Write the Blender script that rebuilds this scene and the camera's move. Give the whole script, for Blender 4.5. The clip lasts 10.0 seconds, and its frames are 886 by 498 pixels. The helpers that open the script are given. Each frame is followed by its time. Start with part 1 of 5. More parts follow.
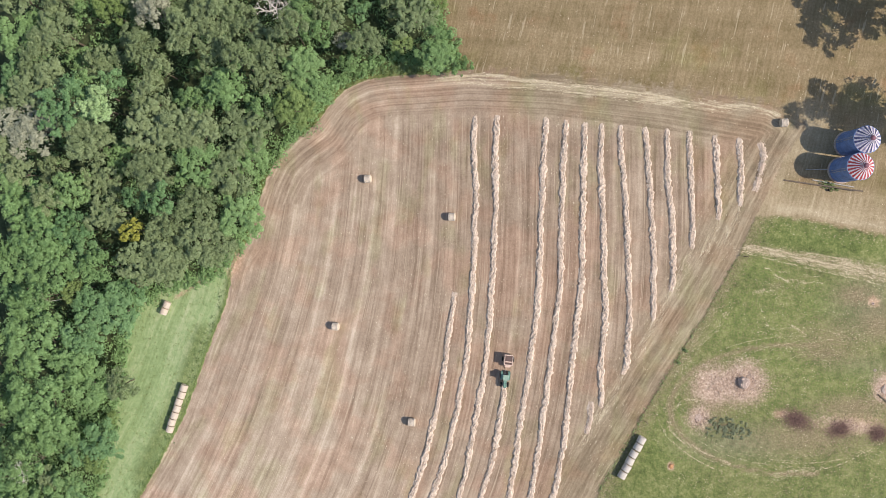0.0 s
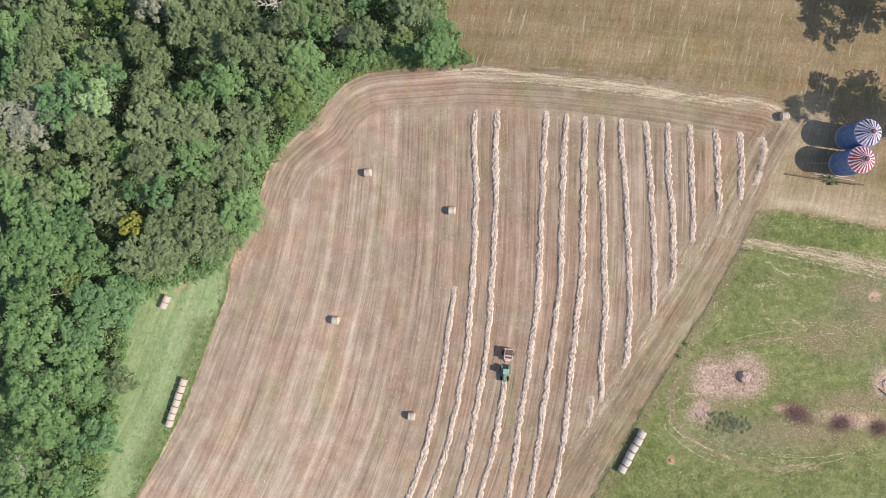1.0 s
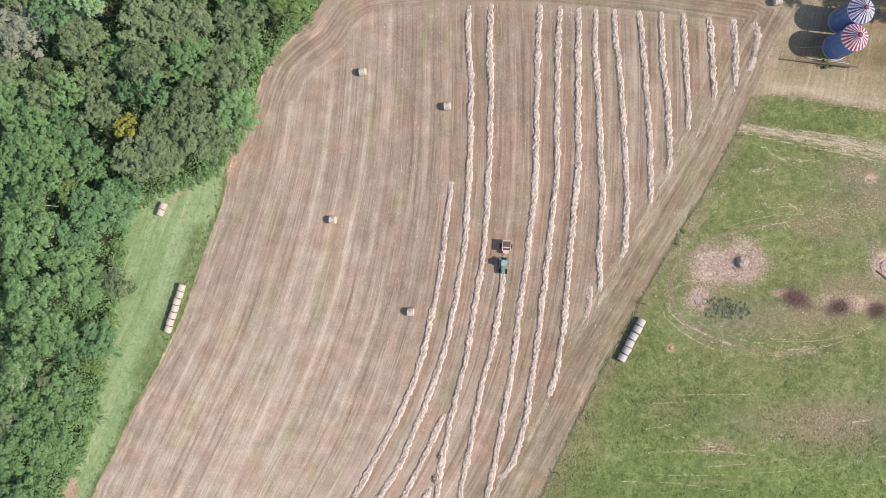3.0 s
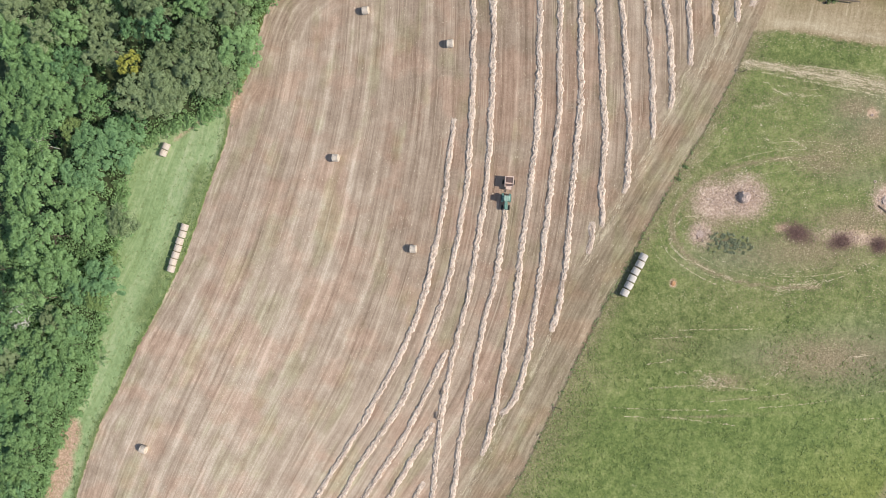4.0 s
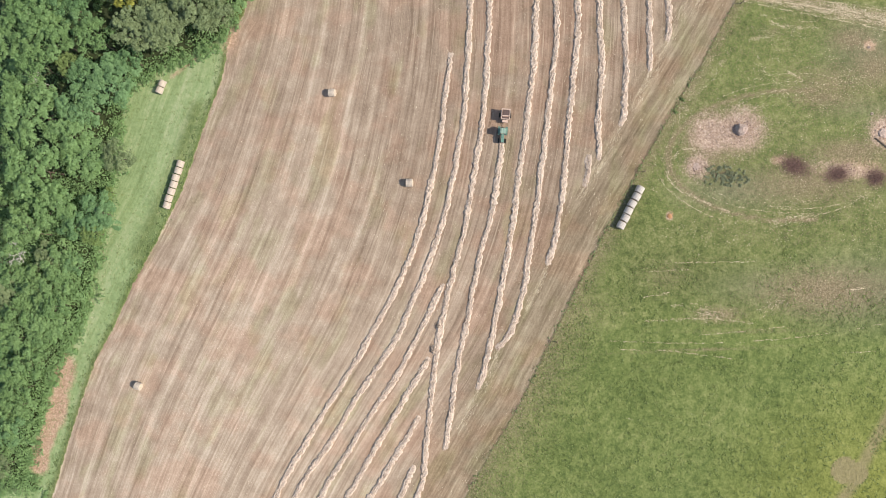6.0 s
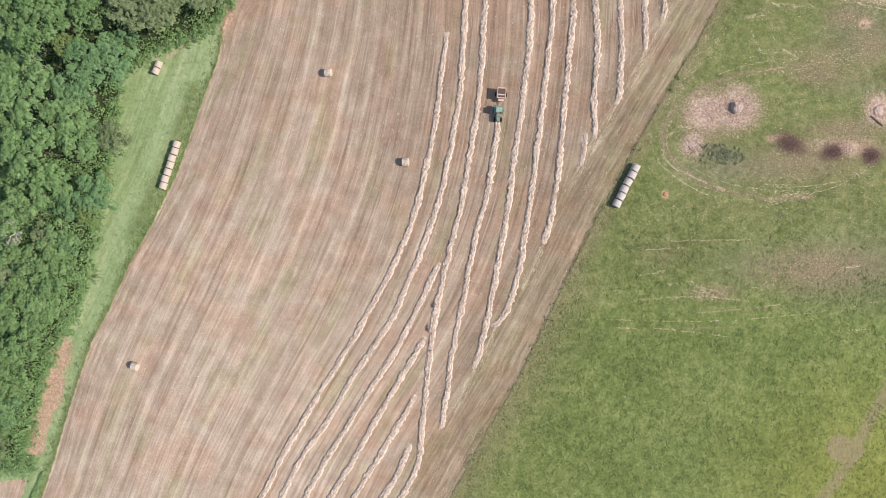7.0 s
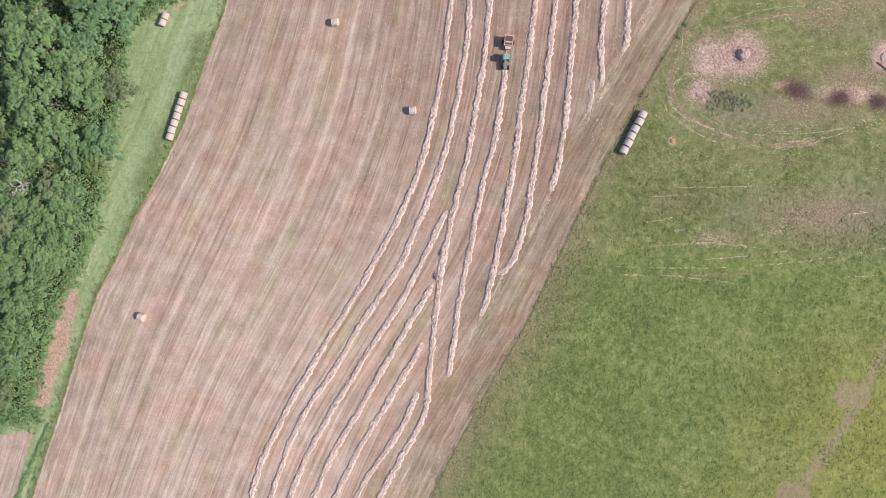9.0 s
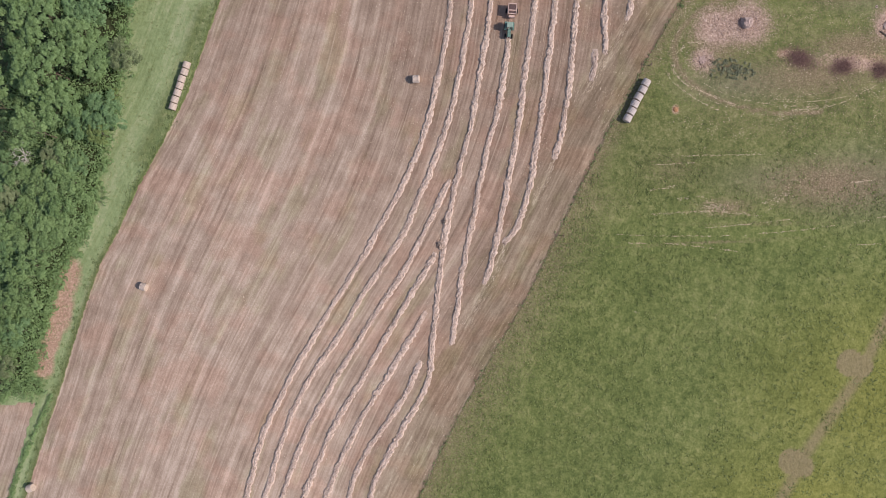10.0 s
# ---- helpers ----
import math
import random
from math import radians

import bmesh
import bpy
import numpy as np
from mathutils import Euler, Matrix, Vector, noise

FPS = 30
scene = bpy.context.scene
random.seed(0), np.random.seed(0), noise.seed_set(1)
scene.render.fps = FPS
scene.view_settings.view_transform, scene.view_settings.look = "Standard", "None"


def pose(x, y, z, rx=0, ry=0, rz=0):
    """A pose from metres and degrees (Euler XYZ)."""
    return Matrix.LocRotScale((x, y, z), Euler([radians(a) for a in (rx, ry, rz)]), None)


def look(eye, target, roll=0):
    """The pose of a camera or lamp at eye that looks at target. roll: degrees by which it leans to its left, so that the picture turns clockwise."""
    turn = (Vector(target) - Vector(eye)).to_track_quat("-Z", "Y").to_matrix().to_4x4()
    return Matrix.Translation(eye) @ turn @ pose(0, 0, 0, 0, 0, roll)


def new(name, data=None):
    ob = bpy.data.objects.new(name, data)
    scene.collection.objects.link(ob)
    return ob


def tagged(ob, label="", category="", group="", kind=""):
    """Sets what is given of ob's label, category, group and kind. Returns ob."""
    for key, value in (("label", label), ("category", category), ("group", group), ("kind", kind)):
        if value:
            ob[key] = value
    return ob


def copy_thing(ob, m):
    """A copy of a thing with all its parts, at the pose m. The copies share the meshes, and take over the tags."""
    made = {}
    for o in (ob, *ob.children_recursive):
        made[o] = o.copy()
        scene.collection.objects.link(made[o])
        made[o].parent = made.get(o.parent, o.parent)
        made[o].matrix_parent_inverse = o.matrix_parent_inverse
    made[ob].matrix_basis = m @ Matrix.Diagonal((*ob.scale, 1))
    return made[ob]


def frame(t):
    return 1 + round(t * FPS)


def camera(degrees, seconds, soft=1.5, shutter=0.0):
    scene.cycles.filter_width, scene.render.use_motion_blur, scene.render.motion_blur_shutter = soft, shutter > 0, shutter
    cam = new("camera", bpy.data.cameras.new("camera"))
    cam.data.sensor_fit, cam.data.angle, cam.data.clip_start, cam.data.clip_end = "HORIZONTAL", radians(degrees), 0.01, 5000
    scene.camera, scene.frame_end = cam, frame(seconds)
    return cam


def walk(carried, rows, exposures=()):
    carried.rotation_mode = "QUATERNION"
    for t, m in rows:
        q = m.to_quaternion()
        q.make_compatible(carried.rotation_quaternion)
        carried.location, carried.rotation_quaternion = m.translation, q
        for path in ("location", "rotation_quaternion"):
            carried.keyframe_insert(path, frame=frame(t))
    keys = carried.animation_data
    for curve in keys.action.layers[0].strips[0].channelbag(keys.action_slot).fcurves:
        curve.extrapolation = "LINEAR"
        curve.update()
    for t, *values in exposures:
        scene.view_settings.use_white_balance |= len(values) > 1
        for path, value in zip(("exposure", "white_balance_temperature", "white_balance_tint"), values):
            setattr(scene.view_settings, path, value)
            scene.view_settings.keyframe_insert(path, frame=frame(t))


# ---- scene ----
# A farm valley from a drone that looks straight down and drifts south. x east, y north.
cam = camera(60.0, 10.0, soft=0.8)
ROWS = [
    (0.0, 0.00, 0.00, 142.60, -0.25, 0.17, 0.00),
    (0.5, -0.02, -0.28, 142.46, -0.22, 0.20, 0.27),
    (1.0, 0.06, -1.41, 142.39, -0.14, 0.20, 0.06),
    (1.5, 0.48, -4.84, 142.10, -0.10, 0.23, -0.36),
    (2.0, 0.66, -9.37, 142.06, -0.10, 0.24, -0.75),
    (2.5, 0.34, -14.83, 142.09, -0.08, 0.09, -0.84),
    (3.0, 0.04, -20.99, 142.40, -0.01, 0.03, -0.99),
    (4.5, -1.05, -37.14, 142.67, -0.11, -0.02, -0.87),
    (5.0, -1.28, -40.82, 142.59, -0.07, -0.06, -0.86),
    (5.5, -0.88, -42.92, 142.39, -0.02, -0.05, -0.72),
    (7.0, 0.16, -48.80, 142.49, 0.09, -0.13, -0.79),
    (7.5, 0.08, -50.92, 142.55, 0.11, -0.09, -0.81),
    (8.0, -0.39, -53.53, 142.49, 0.16, -0.13, -0.82),
    (8.5, -0.93, -56.11, 142.48, 0.21, -0.15, -0.79),
    (9.0, -1.49, -58.55, 142.49, 0.20, -0.22, -0.78),
    (9.5, -2.12, -61.59, 142.63, 0.27, -0.28, -0.73),
    (10.0, -2.56, -64.49, 142.51, 0.28, -0.38, -0.70),
]
EXPOSURES = [
    (0.0, 0.12, 6740, 11), (1.5, 0.09, 6500, 14), (3.0, 0.10, 6420, 13), (4.5, 0.08, 6650, 7), (5.0, 0.07, 6800, 7), (5.5, 0.10, 6850, 8), (7.0, 0.06, 6680, 13),
    (8.0, 0.07, 6450, 18), (9.0, 0.02, 6410, 22), (9.5, 0.01, 6450, 23), (10.0, -0.39, 6640, 23),
]
walk(cam, [(t, pose(x, y, z, rx, ry, rz)) for t, x, y, z, rx, ry, rz in ROWS], EXPOSURES)

# ---- light ----
SUN_EL, SUN_AZ = radians(50), radians(99)
world = bpy.data.worlds.new("world")
scene.world = world
world.use_nodes = True
sky = world.node_tree.nodes.new("ShaderNodeTexSky")
sky.sky_type, sky.sun_disc = "NISHITA", False
sky.sun_elevation, sky.sun_rotation = SUN_EL, SUN_AZ
background = world.node_tree.nodes["Background"]
background.inputs["Strength"].default_value = 0.14
world.node_tree.links.new(sky.outputs[0], background.inputs["Color"])
sun_way = Vector((math.cos(SUN_EL) * math.sin(SUN_AZ), math.cos(SUN_EL) * math.cos(SUN_AZ), math.sin(SUN_EL)))
sun = new("sun", bpy.data.lights.new("sun", "SUN"))
sun.data.energy, sun.data.angle, sun.data.color = 4.2, radians(0.55), (1.0, 0.94, 0.85)
sun.matrix_world = look(sun_way * 300, (0, 0, 0))


# ---- small tools ----
def relief(x, y):
    """Height of the land at a place."""
    u, v = np.clip(x, -95, 100) / 60, np.clip(y, -125, 62) / 60
    return 0.38 + 8.77 * u - 2.45 * u * u - 3.01 * v - 1.07 * v * v + 2.29 * u * v


def lattice(x, y, seed=0):
    """Smooth random values from 0 to 1 over the plane, one knot a unit."""
    table = np.random.default_rng(seed).random((256, 256))
    i, j = np.floor(x).astype(int), np.floor(y).astype(int)
    fx, fy = x - i, y - j
    fx, fy = fx * fx * (3 - 2 * fx), fy * fy * (3 - 2 * fy)
    a, b = table[i % 256, j % 256], table[(i + 1) % 256, j % 256]
    c, d = table[i % 256, (j + 1) % 256], table[(i + 1) % 256, (j + 1) % 256]
    return (a * (1 - fx) + b * fx) * (1 - fy) + (c * (1 - fx) + d * fx) * fy


def soil(x, y):
    """Height of the land with its small swells."""
    close = (np.abs(x) < 93) & (y > -123) & (y < 59)
    return relief(x, y) + np.where(close, (lattice((x + 0.6 * y) / 4.0, (y - 0.6 * x) / 4.0, 3) - 0.5) * 0.12, 0)


def spline(points, step):
    """A smooth line through the points, with places at even steps."""
    p = np.array(points, float)
    p = np.vstack([2 * p[0] - p[1], p, 2 * p[-1] - p[-2]])
    out = []
    for k in range(1, len(p) - 2):
        t = np.linspace(0, 1, 24, endpoint=False)[:, None]
        a, b, c, d = p[k - 1], p[k], p[k + 1], p[k + 2]
        out.append(0.5 * (2 * b + (c - a) * t + (2 * a - 5 * b + 4 * c - d) * t**2 + (3 * b - a - 3 * c + d) * t**3))
    line = np.vstack(out + [p[-2:-1]])
    run = np.concatenate([[0], np.cumsum(np.hypot(*np.diff(line, axis=0).T))])
    at = np.linspace(0, run[-1], max(3, int(run[-1] / step)))
    return np.stack([np.interp(at, run, line[:, k]) for k in range(line.shape[1])], 1), at


def away(points, x, y):
    """Distance of places from an open line."""
    best = np.full(x.shape, 1e9)
    p = np.array(points, float)
    for a, b in zip(p[:-1], p[1:]):
        d = b - a
        t = np.clip(((x - a[0]) * d[0] + (y - a[1]) * d[1]) / (d @ d), 0, 1)
        best = np.minimum(best, np.hypot(x - a[0] - t * d[0], y - a[1] - t * d[1]))
    return best


def inside(points, x, y):
    hit = np.zeros(x.shape, bool)
    p = np.array(points, float)
    for a, b in zip(p, np.roll(p, -1, 0)):
        cross = (a[1] > y) != (b[1] > y)
        with np.errstate(divide="ignore", invalid="ignore"):
            hit ^= cross & (x < (b[0] - a[0]) * (y - a[1]) / (b[1] - a[1]) + a[0])
    return hit


def mesh_of(name, verts, faces, material, smooth=False):
    me = bpy.data.meshes.new(name)
    if isinstance(faces, np.ndarray):
        n, k = faces.shape
        me.vertices.add(len(verts))
        me.vertices.foreach_set("co", np.asarray(verts, np.float32).ravel())
        me.loops.add(n * k)
        me.loops.foreach_set("vertex_index", faces.astype(np.int32).ravel())
        me.polygons.add(n)
        me.polygons.foreach_set("loop_start", np.arange(0, n * k, k, dtype=np.int32))
        me.update(calc_edges=True)
        me.validate()
    else:
        me.from_pydata([tuple(v) for v in verts], [], faces)
    me.materials.append(material)
    if smooth:
        me.polygons.foreach_set("use_smooth", np.ones(len(me.polygons), bool))
    return me


def part(name, bm, material, parent, label="", smooth=False):
    """Links a bmesh as one mesh object under a thing or a part."""
    me = bpy.data.meshes.new(name)
    bm.to_mesh(me)
    bm.free()
    me.materials.append(material)
    if smooth:
        me.polygons.foreach_set("use_smooth", np.ones(len(me.polygons), bool))
    ob = new(name, me)
    ob.parent = parent
    return tagged(ob, label)


def box(size, at=(0, 0, 0), bevel=0.02, turn=(0, 0, 0), bm=None, taper=1.0):
    own = bm or bmesh.new()
    made = bmesh.ops.create_cube(own, size=1)["verts"]
    for v in made:
        if v.co.z > 0:
            v.co.x *= taper
            v.co.y *= taper
    bmesh.ops.transform(own, verts=made, matrix=pose(*at, *turn) @ Matrix.Diagonal((*size, 1)))
    if bevel:
        edges = list({e for v in made for e in v.link_edges})
        bmesh.ops.bevel(own, geom=edges, offset=bevel, segments=2, affect="EDGES")
    return own


def rod(a, b, r, r2=None, sides=10, bm=None):
    own = bm or bmesh.new()
    a, b = Vector(a), Vector(b)
    m = Matrix.Translation((a + b) / 2) @ (b - a).to_track_quat("Z", "Y").to_matrix().to_4x4()
    bmesh.ops.create_cone(own, cap_ends=True, segments=sides, radius1=r, radius2=r if r2 is None else r2, depth=(b - a).length, matrix=m)
    return own


def lathe(profile, sides=32, axis="z", at=(0, 0, 0), bm=None):
    """A turned body from (radius, height) pairs."""
    own = bm or bmesh.new()
    rings = []
    for r, h in profile:
        ring = []
        for k in range(sides):
            c, s = r * math.cos(2 * math.pi * k / sides), r * math.sin(2 * math.pi * k / sides)
            co = {"z": (c, s, h), "x": (h, c, s), "y": (c, h, s)}[axis]
            ring.append(own.verts.new(Vector(co) + Vector(at)))
        rings.append(ring)
    for lo, hi in zip(rings[:-1], rings[1:]):
        for k in range(sides):
            own.faces.new((lo[k], lo[(k + 1) % sides], hi[(k + 1) % sides], hi[k]))
    own.faces.new(rings[0][::-1])
    own.faces.new(rings[-1])
    bmesh.ops.recalc_face_normals(own, faces=own.faces)
    return own


def thing(name, at, turn=0.0, label="", category="", group=""):
    ob = new(name)
    x, y = at[:2]
    z = at[2] if len(at) > 2 else float(relief(x, y))
    ob.matrix_world = pose(x, y, z, 0, 0, turn)
    return tagged(ob, label, category, group)


# ---- materials ----
class Nodes:
    def __init__(self, name, rough=0.8, metal=0.0):
        self.mat = bpy.data.materials.new(name)
        self.mat.use_nodes = True
        self.tree = self.mat.node_tree
        self.bsdf = self.tree.nodes["Principled BSDF"]
        self.bsdf.inputs["Roughness"].default_value = rough
        self.bsdf.inputs["Metallic"].default_value = metal
        self.bsdf.inputs["Specular IOR Level"].default_value = 0.25
        self.place = self.tree.nodes.new("ShaderNodeTexCoord").outputs["Object"]

    def link(self, value, socket):
        if isinstance(value, bpy.types.NodeSocket):
            self.tree.links.new(value, socket)
        elif isinstance(value, tuple):
            socket.default_value = (*value, 1.0) if len(value) == 3 and socket.type == "RGBA" else value
        else:
            socket.default_value = value

    def attr(self, name):
        n = self.tree.nodes.new("ShaderNodeAttribute")
        n.attribute_name = name
        return n.outputs["Fac"]

    def random(self):
        return self.tree.nodes.new("ShaderNodeObjectInfo").outputs["Random"]

    def island(self):
        return self.tree.nodes.new("ShaderNodeNewGeometry").outputs["Random Per Island"]

    def math(self, op, a, b=0.0, clamp=False):
        n = self.tree.nodes.new("ShaderNodeMath")
        n.operation, n.use_clamp = op, clamp
        self.link(a, n.inputs[0])
        self.link(b, n.inputs[1])
        return n.outputs[0]

    def vec(self, x, y, z=0.0):
        n = self.tree.nodes.new("ShaderNodeCombineXYZ")
        for s, v in zip(n.inputs, (x, y, z)):
            self.link(v, s)
        return n.outputs[0]

    def noise(self, scale, detail=3.0, at=None, rough=0.55):
        n = self.tree.nodes.new("ShaderNodeTexNoise")
        n.inputs["Scale"].default_value, n.inputs["Detail"].default_value = scale, detail
        n.inputs["Roughness"].default_value = rough
        self.tree.links.new(at or self.place, n.inputs["Vector"])
        return n.outputs["Fac"]

    def ramp(self, fac, *stops):
        n = self.tree.nodes.new("ShaderNodeValToRGB")
        e = n.color_ramp.elements
        while len(e) < len(stops):
            e.new(0.5)
        for el, (p, c) in zip(e, stops):
            el.position, el.color = p, (*c, 1) if isinstance(c, tuple) else (c, c, c, 1)
        self.link(fac, n.inputs[0])
        return n.outputs[0]

    def step(self, fac, lo, hi):
        n = self.tree.nodes.new("ShaderNodeMapRange")
        n.interpolation_type = "SMOOTHSTEP"
        self.link(fac, n.inputs[0])
        n.inputs[1].default_value, n.inputs[2].default_value = lo, hi
        return n.outputs[0]

    def mix(self, fac, a, b, kind="MIX"):
        n = self.tree.nodes.new("ShaderNodeMix")
        n.data_type, n.blend_type = "RGBA", kind
        self.link(fac, n.inputs[0])
        self.link(a, n.inputs[6])
        self.link(b, n.inputs[7])
        return n.outputs[2]

    def done(self, colour, bump=None, strength=0.4, distance=0.05):
        self.link(colour, self.bsdf.inputs["Base Color"])
        if bump is not None:
            n = self.tree.nodes.new("ShaderNodeBump")
            n.inputs["Strength"].default_value, n.inputs["Distance"].default_value = strength, distance
            self.tree.links.new(bump, n.inputs["Height"])
            self.tree.links.new(n.outputs[0], self.bsdf.inputs["Normal"])
        return self.mat


def plain(name, colour, rough=0.6, metal=0.0, scale=6.0, spread=0.25, bump=0.15):
    """Painted or worn stuff: a colour that varies at two scales."""
    n = Nodes(name, rough, metal)
    f = n.math("ADD", n.math("MULTIPLY", n.noise(scale, 4), 0.6), n.math("MULTIPLY", n.noise(scale * 7, 2), 0.4))
    lo, hi = tuple(c * (1 - spread) for c in colour), tuple(min(1, c * (1 + spread)) for c in colour)
    return n.done(n.ramp(f, (0.3, lo), (0.7, hi)), f, bump, 0.02)


def leafage(name, dark, light, gloss=0.55):
    """Leaves: a hue for each tree, a shade for each leaf clump, some light let through."""
    n = Nodes(name, gloss)
    tree = n.mix(n.random(), dark, light)
    f = n.island()
    col = n.mix(n.ramp(f, (0.0, 0.0), (0.45, 0.12), (1.0, 0.75)), tree, tuple(min(1, c * 1.32) for c in light))
    col = n.mix(n.ramp(n.noise(0.45, 2), (0.35, 0.35), (0.60, 0.0)), col, tuple(c * 0.7 for c in dark))
    n.done(col)
    thin = n.tree.nodes.new("ShaderNodeBsdfTranslucent")
    n.link(n.mix(0.5, col, tuple(min(1, c * 1.6) for c in light)), thin.inputs["Color"])
    both = n.tree.nodes.new("ShaderNodeMixShader")
    both.inputs[0].default_value = 0.22
    n.tree.links.new(n.bsdf.outputs[0], both.inputs[1])
    n.tree.links.new(thin.outputs[0], both.inputs[2])
    n.tree.links.new(both.outputs[0], n.tree.nodes["Material Output"].inputs["Surface"])
    return n.mat


def weigh(n, *terms):
    """0.5 plus each pattern's swing about its middle."""
    total = 0.5
    for value, weight in terms:
        total = n.math("ADD", total, n.math("MULTIPLY", n.math("SUBTRACT", value, 0.5), weight))
    return total


def land_material():
    n = Nodes("land_cover", 0.95)
    edge_wobble = n.math("MULTIPLY", n.math("SUBTRACT", n.noise(0.9, 4), 0.5), 2.2)
    across, along, head = n.attr("across"), n.attr("along"), n.attr("head")
    # stubble: passes of the mower, fine stalk lines, patches of green regrowth and of bare pink soil
    rim = n.attr("rim")
    lane = n.vec(across, n.math("MULTIPLY", along, 0.020))
    lane_fine = n.vec(n.math("MULTIPLY", across, 2.2), n.math("MULTIPLY", along, 0.11))
    turn = n.vec(rim, n.math("MULTIPLY", along, 0.05), 7.0)
    turn_fine = n.vec(n.math("MULTIPLY", rim, 2.4), n.math("MULTIPLY", along, 0.3), 5.0)
    fine = n.noise(1.6, 2, lane, 0.6)
    flecks = n.noise(2.6, 4, rough=0.75)
    cloud = n.noise(0.22, 3, n.vec(across, n.math("MULTIPLY", along, 0.40), 21.0))
    cloud2 = n.noise(0.13, 4)
    # one pass every 4.2 m: a pale ribbon where a windrow lay, two wheel tracks between
    sway = n.math("MULTIPLY", n.math("SUBTRACT", n.noise(0.05, 2, n.vec(along, across, 2.0)), 0.5), 1.6)
    lap = n.math("FRACT", n.math("DIVIDE", n.math("ADD", n.math("ADD", across, 422.1), sway), 4.2))
    worn = n.noise(0.5, 3, n.vec(n.math("MULTIPLY", across, 0.8), n.math("MULTIPLY", along, 0.10), 31.0))
    ribbon = n.math("MULTIPLY", n.step(n.math("ABSOLUTE", n.math("SUBTRACT", lap, 0.5)), 0.20, 0.06), n.step(worn, 0.36, 0.66))
    track_1 = n.step(n.math("ABSOLUTE", n.math("SUBTRACT", lap, 0.16)), 0.075, 0.025)
    track_2 = n.step(n.math("ABSOLUTE", n.math("SUBTRACT", lap, 0.84)), 0.075, 0.025)
    tracks = n.math("MULTIPLY", n.math("MAXIMUM", track_1, track_2), n.step(worn, 0.62, 0.40))
    inner = weigh(n, (n.noise(0.45, 3, lane), 0.24), (n.noise(0.13, 2, lane), 0.17), (fine, 0.26), (n.noise(1.0, 2, lane_fine, 0.6), 0.30), (n.attr("pale"), 0.10))
    inner = n.math("SUBTRACT", inner, 0.012)
    inner = n.math("ADD", inner, n.math("SUBTRACT", n.math("MULTIPLY", ribbon, 0.095), n.math("MULTIPLY", tracks, 0.095)))
    outer = weigh(n, (n.noise(0.42, 2, turn), 0.42), (n.noise(1.7, 2, turn, 0.6), 0.40), (n.noise(1.0, 2, turn_fine, 0.6), 0.38), (n.attr("pale"), 0.07))
    outer = n.math("ADD", outer, 0.015)
    at_rim = n.step(n.math("ADD", head, n.math("MULTIPLY", edge_wobble, 0.25)), 0.1, 0.9)
    east = n.math("MULTIPLY", at_rim, n.step(across, 0.0, 9.0))
    f = n.math("ADD", n.math("MULTIPLY", inner, n.math("SUBTRACT", 1.0, at_rim)), n.math("MULTIPLY", outer, at_rim))
    f = n.math("ADD", f, n.math("MULTIPLY", n.math("SUBTRACT", flecks, 0.5), 0.32))
    f = n.math("ADD", f, n.math("MULTIPLY", n.math("SUBTRACT", n.noise(0.3, 5, rough=0.6), 0.5), 0.36))
    stubble = n.ramp(f, (0.22, (0.150, 0.105, 0.070)), (0.40, (0.256, 0.186, 0.132)), (0.53, (0.352, 0.264, 0.192)), (0.66, (0.466, 0.362, 0.270)), (0.84, (0.66, 0.55, 0.43)))
    stubble = n.mix(n.math("MULTIPLY", n.step(cloud, 0.50, 0.68), 0.55), stubble, n.mix(1.0, stubble, (0.83, 0.95, 0.75), "MULTIPLY"))
    stubble = n.mix(n.math("MULTIPLY", n.step(cloud2, 0.45, 0.62), 0.80), stubble, n.mix(1.0, stubble, (1.05, 0.935, 0.905), "MULTIPLY"))
    stubble = n.mix(n.math("MULTIPLY", east, 0.8), stubble, n.mix(1.0, stubble, (0.82, 0.87, 0.79), "MULTIPLY"))
    streak = n.noise(1.0, 2, n.vec(n.math("MULTIPLY", across, 2.9), n.math("MULTIPLY", along, 0.055), 13.0), 0.6)
    stubble = n.mix(n.math("MULTIPLY", n.math("MULTIPLY", n.step(streak, 0.60, 0.67), 0.44), n.math("SUBTRACT", 1.0, at_rim)), stubble, (0.58, 0.47, 0.35))
    stubble = n.mix(n.math("MULTIPLY", n.math("MULTIPLY", n.step(streak, 0.38, 0.30), 0.30), n.math("SUBTRACT", 1.0, at_rim)), stubble, (0.20, 0.145, 0.10))
    # the field beyond the headland, paler and more olive
    lane2 = n.vec(n.math("ADD", n.math("MULTIPLY", along, 1.0), n.math("MULTIPLY", across, 0.12)), n.math("MULTIPLY", across, 0.05), 3.0)
    tilted = n.vec(n.math("SUBTRACT", n.math("MULTIPLY", across, 2.2), n.math("MULTIPLY", along, 0.5)), n.math("MULTIPLY", along, 0.22), 9.0)
    scratch = n.noise(1.0, 2, n.vec(n.math("SUBTRACT", n.math("MULTIPLY", across, 1.6), n.math("MULTIPLY", along, 0.36)), n.math("MULTIPLY", along, 0.16), 19.0), 0.6)
    g = weigh(n, (n.noise(0.5, 3, lane2), 0.34), (n.noise(0.2, 4), 0.34), (flecks, 0.52), (n.noise(1.0, 2, tilted, 0.6), 0.36))
    meadow = n.ramp(g, (0.24, (0.130, 0.096, 0.044)), (0.42, (0.210, 0.157, 0.083)), (0.56, (0.282, 0.212, 0.122)), (0.70, (0.375, 0.290, 0.178)), (0.84, (0.52, 0.43, 0.30)))
